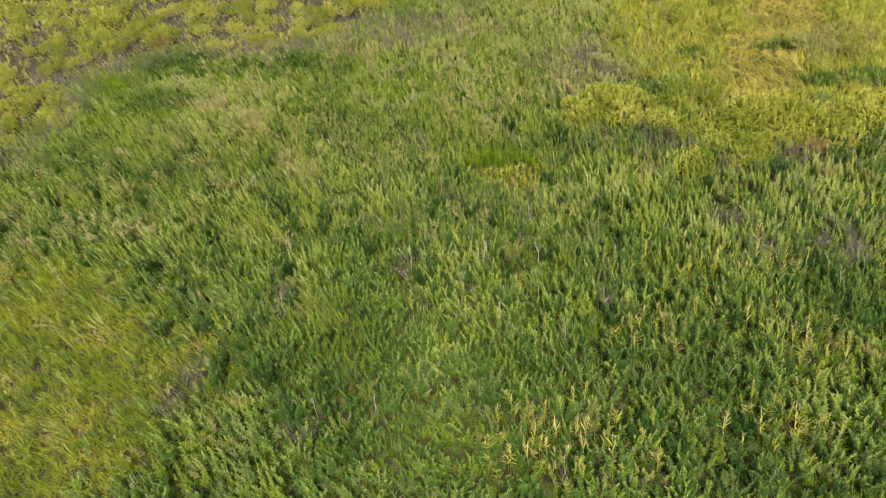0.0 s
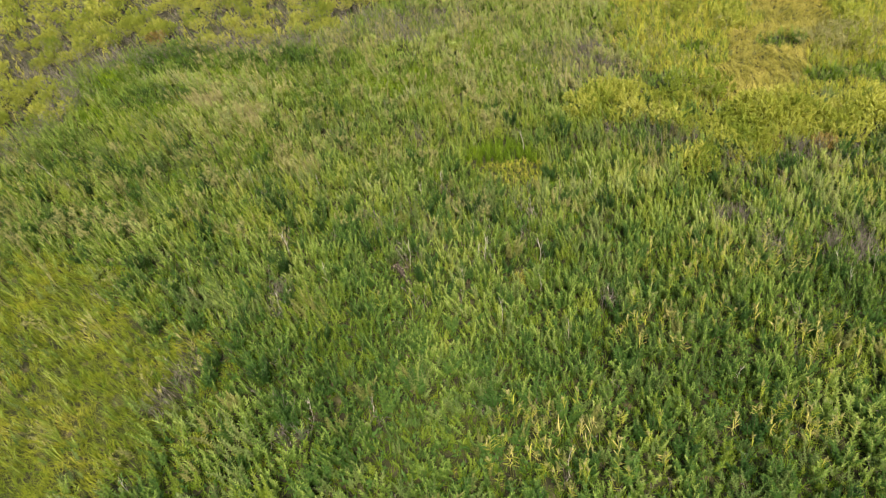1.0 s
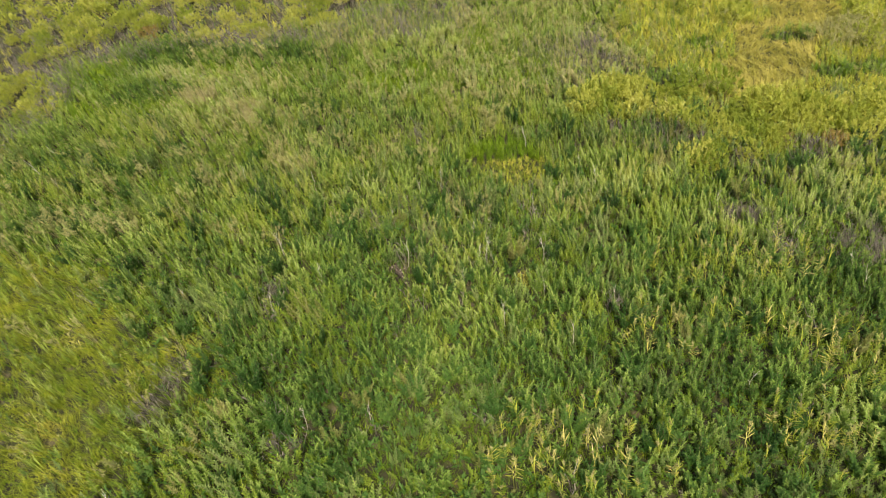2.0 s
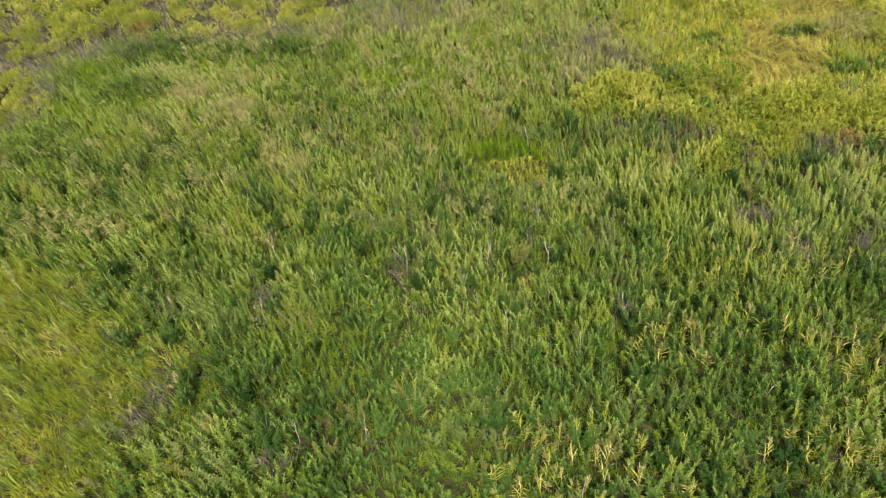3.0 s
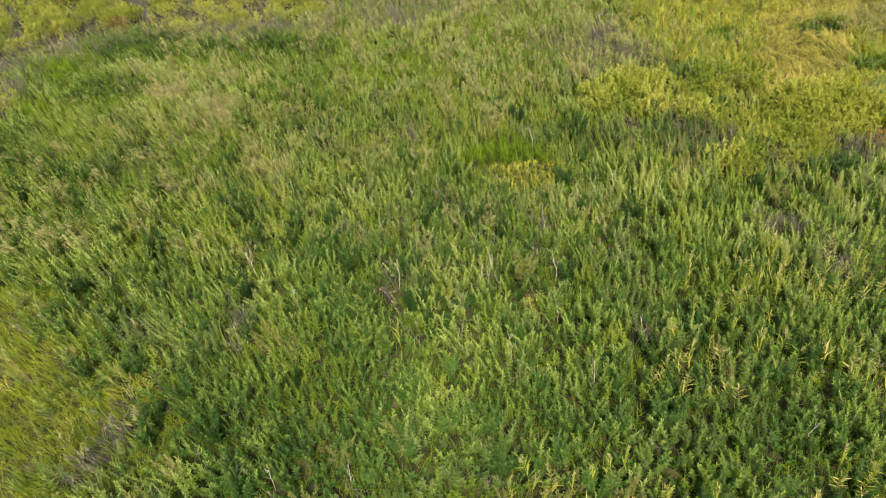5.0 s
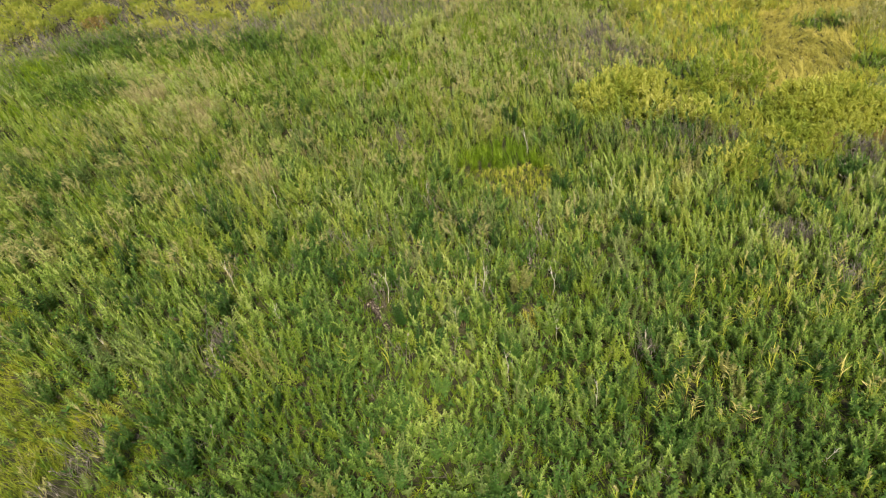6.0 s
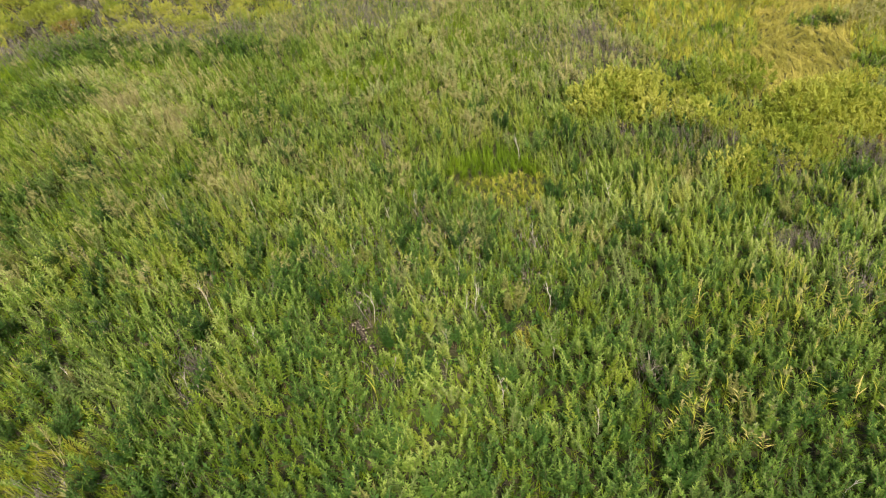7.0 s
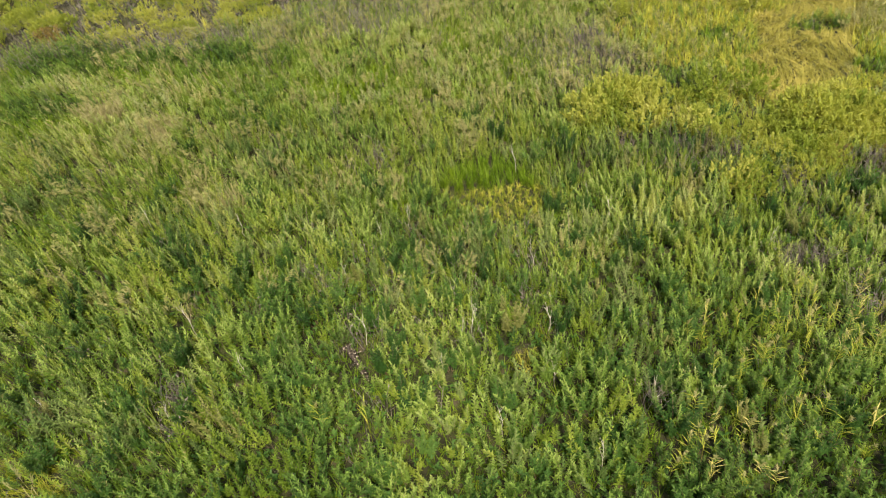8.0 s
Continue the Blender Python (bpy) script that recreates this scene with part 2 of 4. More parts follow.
def zone(x, y):
    """0 willow, 1 sedge, 2 yellow scrub, 3 golden sedge, 4 yellow-green meadow, 5 grassy gap."""
    wx = x + 2.2 * (grains(x, y, 2.6, 11) - 0.5) + 0.8 * (grains(x, y, 0.8, 12) - 0.5)
    wy = y + 2.2 * (grains(x, y, 2.6, 13) - 0.5) + 0.8 * (grains(x, y, 0.8, 14) - 0.5)
    z = np.zeros(np.shape(x), int)
    blur = 3.4 * (grains(x, y, 0.31, 15) - 0.5)
    z[inside(MEADOW, wx + blur, wy)] = 4
    z[inside(GOLD, wx, wy)] = 3
    z[inside(YELLOW_EAST, wx, wy) | inside(YELLOW_WEST, wx, wy)] = 2
    z[patches([(14.6, 29.4, 2.0, 0.9)], x, y) > 0.35] = 2
    z[patches(SHADED_GREENS, x, y) > 0] = 0
    z[inside(SEDGE, wx + blur, wy + 0.6 * blur + 1.6 * (grains(x, y, 4.5, 16) - 0.5))] = 1
    gx, gy = 0.7 * x + 0.3 * wx, 0.7 * y + 0.3 * wy
    z[(((gx - 3.6) / 2.0) ** 2 + ((gy - 29.6) / 2.0) ** 2 < 1) | (((wx - 3.2) / 0.9) ** 2 + ((wy - 20.9) / 0.7) ** 2 < 1)] = 5
    return z


def in_view(x, y, margin=0.6):
    """The stretch of the plain that the flight looks over, with a margin."""
    half = 10.2 + 0.49 * np.maximum(y, 0) + margin
    return (y > 9.5 - margin) & (y < 55 + margin) & (np.abs(x) < half)


def spread(per_m2, x0=-42, x1=42, y0=5, y1=58):
    """Random places over the plan, so many to the square metre, each kept in its own cell."""
    step = per_m2 ** -0.5
    gx, gy = np.meshgrid(np.arange(x0, x1, step), np.arange(y0, y1, step))
    x, y = gx.ravel() + rng.uniform(-0.6, 0.6, gx.size) * step, gy.ravel() + rng.uniform(-0.6, 0.6, gx.size) * step
    keep = in_view(x, y)
    return x[keep], y[keep]


# ---- plant pieces: every face a quad, (verts, quads, slot of each quad) ----
def tube(points, r0, r1, sides=3):
    pts = np.array(points, float)
    k = len(pts)
    ang = np.arange(sides) * 2 * math.pi / sides
    r = np.linspace(r0, r1, k)[:, None, None]
    ring = np.stack([np.cos(ang), np.sin(ang), 0 * ang], 1)[None]
    d = pts[-1] - pts[0]
    q = Vector((0, 0, 1)).rotation_difference(Vector(d)).to_matrix()
    v = (pts[:, None] + r * (ring @ np.array(q).T)).reshape(-1, 3)
    f = [(a * sides + b, a * sides + (b + 1) % sides, (a + 1) * sides + (b + 1) % sides, (a + 1) * sides + b) for a in range(k - 1) for b in range(sides)]
    return v, np.array(f)


def leaf(base, out, up, length, width, fold=0.25):
    """A kite folded along its midrib: from base along out."""
    out = out / np.linalg.norm(out)
    side = np.cross(out, up)
    side /= np.linalg.norm(side) + 1e-9
    nrm = np.cross(side, out)
    mid = base + out * length * 0.45
    return np.array([base, mid + side * width / 2 + nrm * width * fold, base + out * length - nrm * length * 0.12, mid - side * width / 2 + nrm * width * fold])


def gather(pieces):
    """Joins (verts, quads, slot) pieces."""
    vs, fs, ss, n = [], [], [], 0
    for v, f, s in pieces:
        vs.append(v), fs.append(f + n), ss.append(np.full(len(f), s))
        n += len(v)
    return np.concatenate(vs), np.concatenate(fs), np.concatenate(ss)


QUAD = np.array([[0, 1, 2, 3]])


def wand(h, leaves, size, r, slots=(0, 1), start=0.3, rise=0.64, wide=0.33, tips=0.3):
    """A willow shoot: a bent stem set round with rising narrow leaves, shorter and steeper towards the tip."""
    bend = r.uniform(-0.16, 0.16, 2) * h
    line = lambda t: np.array([bend[0] * t * t, bend[1] * t * t, h * t])
    out = [(*tube([line(0.12), line(1)], 0.007, 0.003), slots[0])]
    for i in range(leaves):
        t = start + (1 - start) * (i + r.uniform(0, 1)) / leaves
        a = i * 2.4 + r.uniform(-0.4, 0.4)
        e = rise + 0.55 * t ** 3 + r.uniform(-0.25, 0.25)
        d = np.array([math.cos(a) * math.cos(e), math.sin(a) * math.cos(e), math.sin(e)])
        ln = size * (1.15 - 0.6 * t * t) * r.uniform(0.75, 1.25)
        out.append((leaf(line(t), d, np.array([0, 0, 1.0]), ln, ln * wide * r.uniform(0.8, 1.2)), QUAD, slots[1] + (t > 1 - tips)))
    return gather(out)


def tussock(blades, h, splay, width, r, slot=0, droop=0.5, arched=True):
    """A tuft of blades, arching in two quads each or straight in one."""
    out = []
    for _ in range(blades):
        a, s = r.uniform(0, 2 * math.pi), splay * r.uniform(0.2, 1.0)
        ln, base = h * r.uniform(0.6, 1.15), r.normal(0, 0.06, 2)
        d = np.array([math.cos(a), math.sin(a)])
        w = np.array([-d[1], d[0]]) * width / 2
        p0 = np.array([*base, 0.0])
        p1 = np.array([*(base + d * ln * s * 0.35), ln * 0.62])
        p2 = np.array([*(base + d * ln * s), max(ln * (1 - droop * s), 0.06)])
        w3 = np.array([*w, 0])
        v = np.array([p0 - w3 * 0.8, p0 + w3 * 0.8, p1 + w3, p1 - w3, p2 + w3 * 0.15, p2 - w3 * 0.15])
        if arched:
            out.append((v, np.array([[0, 1, 2, 3], [3, 2, 4, 5]]), slot))
        else:
            out.append((v[[0, 1, 4, 5]] * np.array([1, 1, 0.92]), QUAD, slot))
    return gather(out)


def sprays(n, h, splay, r, slot=0, twigs=2):
    """Bare upright dead stems with a few side twigs and withered leaf scraps."""
    out = []
    for _ in range(n):
        a, s = r.uniform(0, 6.28), splay * r.uniform(0.1, 1)
        d = np.array([math.cos(a) * s, math.sin(a) * s, 1.0]) * h * r.uniform(0.6, 1.1)
        b = np.array([*r.normal(0, 0.1, 2), 0])
        out.append((*tube([b, b + d], 0.009, 0.004), slot))
        for _ in range(twigs):
            t, aa = r.uniform(0.4, 0.95), r.uniform(0, 6.28)
            e = np.array([math.cos(aa), math.sin(aa), 1.1]) * h * 0.2 * r.uniform(0.5, 1)
            out.append((*tube([b + d * t, b + d * t + e], 0.006, 0.003), slot))
            out.append((leaf(b + d * t + e * 0.6, e + r.normal(0, 0.1, 3), r.normal(0, 1, 3), 0.12, 0.035), QUAD, slot))
    return gather(out)


def make_mesh(name, v, f, slot, mats, tone=None):
    me = bpy.data.meshes.new(name)
    me.vertices.add(len(v))
    me.vertices.foreach_set("co", np.ascontiguousarray(v, np.float32).ravel())
    me.loops.add(f.size)
    me.loops.foreach_set("vertex_index", np.ascontiguousarray(f, np.int32).ravel())
    me.polygons.add(len(f))
    me.polygons.foreach_set("loop_start", np.arange(0, f.size, 4, dtype=np.int32))
    me.polygons.foreach_set("material_index", np.ascontiguousarray(slot, np.int32))
    for mat in mats:
        me.materials.append(mat)
    at = me.attributes.new("tone", "FLOAT", "POINT")
    at.data.foreach_set("value", np.ascontiguousarray(np.full(len(v), 0.5) if tone is None else tone, np.float32))
    me.update(calc_edges=True)
    return me


def wind(x):
    """How far the growth is bent to the west by the wind, more in the open east and west."""
    return -0.06 - 0.009 * np.clip(x, 0, 18) - 0.017 * np.clip(-x - 2, 0, 12)


def clumps(per_m2, shoots, wide, y0=5, y1=58):
    """Places of shoots that grow in clumps: x, y, outward lean in x and y, and one random number a clump."""
    cx, cy = spread(per_m2, y0=y0, y1=y1)
    n = rng.integers(max(1, shoots - 3), shoots + 3, len(cx))
    i = np.repeat(np.arange(len(cx)), n)
    ox, oy = rng.normal(0, wide, (2, len(i)))
    return cx[i] + ox, cy[i] + oy, 0.7 * ox, 0.7 * oy, rng.uniform(0, 1, len(cx))[i]


def sow(name, mats, templates, x, y, size, tone, lean=0.12, bias=(0, 0), label="", category=""):
    """One sheet of growth: templates set at random at the places, turned, leaning and scaled."""
    pick = rng.integers(0, len(templates), len(x))
    vs, fs, ss, ts, n = [], [], [], [], 0
    for k, (v, f, s) in enumerate(templates):
        i = np.nonzero(pick == k)[0]
        if not len(i):
            continue
        a, sc = rng.uniform(0, 2 * math.pi, len(i)), size[i]
        c, sn = np.cos(a)[:, None], np.sin(a)[:, None]
        lx = (rng.normal(0, lean, len(i)) + np.broadcast_to(bias[0], len(x))[i] + wind(x[i]))[:, None]
        ly = (rng.normal(0, lean, len(i)) + np.broadcast_to(bias[1], len(x))[i])[:, None]
        px = (v[None, :, 0] * c - v[None, :, 1] * sn + v[None, :, 2] * lx) * sc[:, None] + x[i][:, None]
        py = (v[None, :, 0] * sn + v[None, :, 1] * c + v[None, :, 2] * ly) * sc[:, None] + y[i][:, None]
        pz = v[None, :, 2] * sc[:, None] + height(x[i], y[i])[:, None] - 0.02
        vs.append(np.stack([px, py, pz], 2).reshape(-1, 3))
        fs.append((f[None] + (np.arange(len(i)) * len(v))[:, None, None]).reshape(-1, 4) + n)
        ss.append(np.tile(s, len(i)))
        ts.append(np.repeat(tone[i], len(v)))
        n += len(i) * len(v)
    me = make_mesh(name, np.concatenate(vs), np.concatenate(fs), np.concatenate(ss), mats, np.concatenate(ts))
    return tagged(new(name, me), label, category, kind="stuff")


# ---- ground ----
def build_ground():
    far_steps = [60, 80, 120, 200, 400, 900, 2000, 4000]
    xs = np.array([-s for s in far_steps[::-1]] + list(np.arange(-46, 46.1, 0.5)) + far_steps, float)
    ys = np.array([-s for s in far_steps[::-1]] + [-40, -20] + list(np.arange(-4, 62.1, 0.5)) + [s + 20 for s in far_steps], float)
    gx, gy = np.meshgrid(xs, ys)
    v = np.stack([gx.ravel(), gy.ravel(), height(gx, gy).ravel()], 1)
    w = len(xs)
    i = (np.arange(len(ys) - 1)[:, None] * w + np.arange(w - 1)[None]).ravel()
    f = np.stack([i, i + 1, i + w + 1, i + w], 1)
    cx, cy = v[f, 0].mean(1), v[f, 1].mean(1)
    out = np.hypot(np.maximum(np.abs(cx) - 12.0 - 0.49 * np.clip(cy, 0, 56), 0), np.maximum(np.maximum(8.5 - cy, cy - 56), 0))
    me = make_mesh("ground", v, f, (out > 12).astype(int), [M_SOIL, M_PLAIN])
    me.shade_smooth()
    tagged(new("ground", me), "dark wet soil with brown leaf litter under scrub and mossy plain around", "ground", kind="structure")


build_ground()

# ---- willow thicket ----
near_wands = [wand(rng.uniform(0.9, 1.3), 31, 0.16, rng) for _ in range(18)]
far_wands = [wand(rng.uniform(0.8, 1.15), 24, 0.19, rng, rise=0.62, wide=0.34) for _ in range(14)]


def coin(x, chance):
    return rng.uniform(0, 1, len(x)) < chance


def sow_willows():
    x, y, ox, oy, own = clumps(2.1, 8, 0.2)
    z = zone(x, y)
    thin = grains(x, y, 1.1, 21) + 0.5 * grains(x, y, 3.5, 22)
    bare = np.maximum(np.maximum(patches(DEAD, x, y) * 0.9, patches(HOLLOW, x, y)), 0.35 * patches(HAZE, x, y))
    keep = (z == 0) & (thin > 0.3) & (y < 36) & ~coin(x, np.maximum(bare, 0.3 * patches(REEDS, x, y) + 0.6 * patches(LUSH, x, y) + np.maximum(0.45 * patches(MARGIN, x, y), 0.4 * np.clip((y - 25) / 6, 0, 1) * (grains(x, y, 2.6, 36) > 0.42) * (x < 8))))
    keep &= ~(inside(SEDGE, x - 1.8, y + 0.4) & coin(x, 0.35))
    keep |= (z == 1) & coin(x, 0.05 + 0.16 * (grains(x, y, 1.6, 17) > 0.66))
    keep |= (z == 2) & coin(x, 0.32) & (y < 36)
    x, y, ox, oy, own = x[keep], y[keep], ox[keep], oy[keep], own[keep]
    size = 0.5 + 0.4 * grains(x, y, 2.2, 23) + 0.3 * own + rng.uniform(-0.15, 0.15, len(x)) - 0.12 * patches(REEDS, x, y) - 0.3 * patches([(3.6, 27.6, 2.4, 1.4)], x, y)
    # tone rises with distance and to the far east: haze and glow in the leaf colour
    tone = -0.25 + 0.25 * rng.uniform(0, 1, len(x)) + 0.5 * (np.modf(own * 7)[0] - 0.15) + 1.0 * grains(x, y, 3.4, 25) + 0.016 * (y - 18) + 0.15 * np.clip(x / 8, 0, 1) * np.clip((y - 24) / 8, 0, 1) - 0.1 * np.clip(-x / 10, 0, 1) * np.clip((y - 30) / 8, 0, 1) - 0.55 * patches(DEEP, x, y) + 0.3 * patches(REEDS[:1], x, y)
    grey = grains(x, y, 2.4, 26) + 0.5 * (np.modf(own * 13)[0] * 2 - 1) - 0.15 * patches(DEEP, x, y) + 0.15 * patches(THIN, x, y) > 0.74
    fresh = np.modf(own * 29)[0] + 0.9 * grains(x, y, 2.0, 63) - 0.3 * patches(DEEP, x, y) + 0.3 * patches([(14.5, 27.0, 5.0, 3.0), (3.0, 33.0, 7.0, 4.0), (12.9, 21.5, 3.5, 2.4), (7.0, 40.0, 5.5, 6.0)], x, y) > 1.14
    dry = grey & (grains(x, y, 1.6, 27) + 0.42 * patches(REEDS[1:2], x, y) > 0.72)
    for name, g, mats, text in (
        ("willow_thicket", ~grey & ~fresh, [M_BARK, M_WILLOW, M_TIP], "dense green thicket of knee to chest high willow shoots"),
        ("fresh_willow_thicket", ~grey & fresh, [M_BARK, M_FRESH, M_FRESH], "fresh yellow-green willow shoots in clumps"),
        ("withered_willow_thicket", dry, [M_BARK, M_WITHER, M_WITHER], "tan withered willow shoots in small patches"),
        ("silvery_willow_thicket", grey & ~dry, [M_BARK, M_SILVER, M_SILVER], "grey-green silvery willow shoots scattered through the thicket"),
    ):
        sow(name, mats, near_wands, x[g], y[g], size[g], tone[g], lean=0.08, bias=(ox[g], oy[g]), label=text, category="willow thicket")
    x, y, ox, oy, own = clumps(1.9, 8, 0.22, y0=35)
    z = zone(x, y)
    keep = (z == 0) & (y >= 36) & (grains(x, y, 1.3, 24) > 0.18) & ~coin(x, np.minimum(1, 0.5 * (grains(x, y, 2.6, 36) > 0.45) + patches(DEAD, x, y) * 0.85 + 0.35 * patches(HAZE, x, y) + patches(TAN, x, y) + 0.7 * patches(LUSH, x, y)))
    x, y, ox, oy, own = x[keep], y[keep], ox[keep], oy[keep], own[keep]
    size = 0.55 + 0.35 * grains(x, y, 2.2, 23) + 0.25 * own + rng.uniform(-0.12, 0.15, len(x)) - 0.2 * patches(SHADED_GREENS, x, y)
    # paler to the east, duller to the west: the eastern glow put into the tone
    # the 0.8 tone cut darkens the leaf colour as shade in these hollows
    tone = 0.2 + 0.3 * rng.uniform(0, 1, len(x)) + 0.3 * own + 1.0 * grains(x, y, 3.4, 25) - 0.18 * np.clip(-x / 8, 0, 1) + 0.08 * np.clip(x / 8, 0, 1) - 0.8 * patches(SHADED_GREENS, x, y) - 0.9 * patches(DEEP, x, y)
    kind = np.modf(own * 17)[0] + 0.5 * grains(x, y, 2.8, 28) - 0.4 * patches(DEEP, x, y)
    for name, g, mats, text in (
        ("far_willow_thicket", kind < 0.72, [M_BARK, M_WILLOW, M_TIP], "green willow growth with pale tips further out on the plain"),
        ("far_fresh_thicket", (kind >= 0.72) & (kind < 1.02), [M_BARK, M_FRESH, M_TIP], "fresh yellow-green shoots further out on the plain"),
        ("far_silvery_thicket", (kind >= 1.02) & (kind < 1.25), [M_BARK, M_SILVER, M_SILVER], "grey-green silvery shoots further out on the plain"),
        ("far_withered_thicket", kind >= 1.25, [M_BARK, M_WITHER, M_PLUME], "tan withered shoots further out on the plain"),
    ):
        sow(name, mats, far_wands, x[g], y[g], size[g], tone[g], lean=0.08, bias=(ox[g], oy[g]), label=text, category="willow thicket")
    coarse = [wand(rng.uniform(0.9, 1.3), 12, 0.3, rng, wide=0.36) for _ in range(10)]
    step = 0.7
    gx, gy = np.meshgrid(np.arange(-50, 50, step), np.arange(-9, 66, step))
    x, y = gx.ravel() + rng.uniform(-0.3, 0.3, gx.size), gy.ravel() + rng.uniform(-0.3, 0.3, gx.size)
    edge = np.hypot(np.maximum(np.abs(x) - 12.0 - 0.49 * np.clip(y, 0, 56), 0), np.maximum(np.maximum(8.5 - y, y - 56), 0))
    keep = ~in_view(x, y) & (edge < 10) & coin(x, 1.3 - edge / 8) & (grains(x, y, 1.3, 29) > 0.2)
    gx, gy = np.meshgrid(np.arange(-15, 15, 0.42), np.arange(-14, 9, 0.42))
    bx, by = gx.ravel() + rng.uniform(-0.2, 0.2, gx.size), gy.ravel() + rng.uniform(-0.2, 0.2, gx.size)
    more = grains(bx, by, 1.1, 21) > 0.22
    keep &= (np.abs(x) > 15) | (y > 9)
    x, y = np.concatenate([x[keep], bx[more]]), np.concatenate([y[keep], by[more]])
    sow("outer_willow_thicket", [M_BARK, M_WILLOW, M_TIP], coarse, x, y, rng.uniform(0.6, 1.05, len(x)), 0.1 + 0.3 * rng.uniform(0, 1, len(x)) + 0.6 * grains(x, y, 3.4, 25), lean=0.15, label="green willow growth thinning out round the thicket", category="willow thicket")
    x, y = spread(9, y0=26)
    z = zone(x, y)
    keep = ((z == 4) & coin(x, 0.36)) | ((z == 2) & coin(x, 0.14))
    x, y = x[keep], y[keep]
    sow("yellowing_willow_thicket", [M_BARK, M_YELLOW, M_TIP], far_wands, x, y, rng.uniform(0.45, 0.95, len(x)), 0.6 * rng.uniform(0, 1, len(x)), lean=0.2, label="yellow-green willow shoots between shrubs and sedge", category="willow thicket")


sow_willows()


# ---- low herbs and grasses ----
def rosette(r, n=7):
    out = []
    for i in range(n):
        a, e = i * 2.4 + r.uniform(-0.3, 0.3), r.uniform(0.1, 0.9)
        d = np.array([math.cos(a) * math.cos(e), math.sin(a) * math.cos(e), math.sin(e)])
        ln = r.uniform(0.13, 0.22)
        out.append((leaf(np.array([0, 0, r.uniform(0.02, 0.35)]), d, np.array([0, 0, 1.0]), ln, ln * 0.4), QUAD, 0))
    return gather(out)


def seed_head(r, h, blades=5):
    """Tall grass: a few blades and stalks that end in soft one-sided plumes, combed over by the wind."""
    v, f, q = tussock(blades, h * 0.7, 0.5, 0.018, r)
    out = [(v, f, 0)]
    for _ in range(5):
        a, s = r.uniform(0, 6.28), r.uniform(0.08, 0.4)
        top = np.array([math.cos(a) * s, math.sin(a) * s, r.uniform(0.8, 1.1)]) * h
        out.append((*tube([top * 0, top], 0.004, 0.003), 0))
        nod = np.array([math.cos(a) * 0.25 + 0.8, math.sin(a) * 0.25, 0.15])
        for k in range(10):
            d = r.normal(0, 0.16, 3) + nod
            out.append((leaf(top * (1 - 0.022 * k) + r.normal(0, 0.012, 3), d, r.normal(0, 1, 3), r.uniform(0.13, 0.22), 0.026), QUAD, 1))
    return gather(out)


def feathery(r):
    """Soft tall grass: fine arching blades and a few loose pale tops."""
    v, f, q = tussock(10, 0.95, 0.42, 0.023, r, droop=0.4)
    out = [(v, f, 0)]
    for _ in range(3):
        a, s = r.uniform(0, 6.28), r.uniform(0.05, 0.25)
        top = np.array([math.cos(a) * s, math.sin(a) * s, r.uniform(0.85, 1.05)])
        for _ in range(4):
            d = r.normal(0, 0.5, 3) + np.array([-0.4, 0.0, 0.7])
            out.append((leaf(top * r.uniform(0.84, 1.0), d, r.normal(0, 1, 3), r.uniform(0.08, 0.13), 0.03), QUAD, int(r.uniform() < 0.4)))
    return gather(out)


def litter(r):
    """Fallen twigs lying crosswise."""
    out = []
    for _ in range(4):
        a, ln = r.uniform(0, 6.28), r.uniform(0.2, 0.5)
        b = np.array([*r.normal(0, 0.15, 2), r.uniform(0.02, 0.08)])
        out.append((*tube([b, b + np.array([math.cos(a) * ln, math.sin(a) * ln, r.uniform(-0.02, 0.12)])], 0.006, 0.004), 0))
    return gather(out)


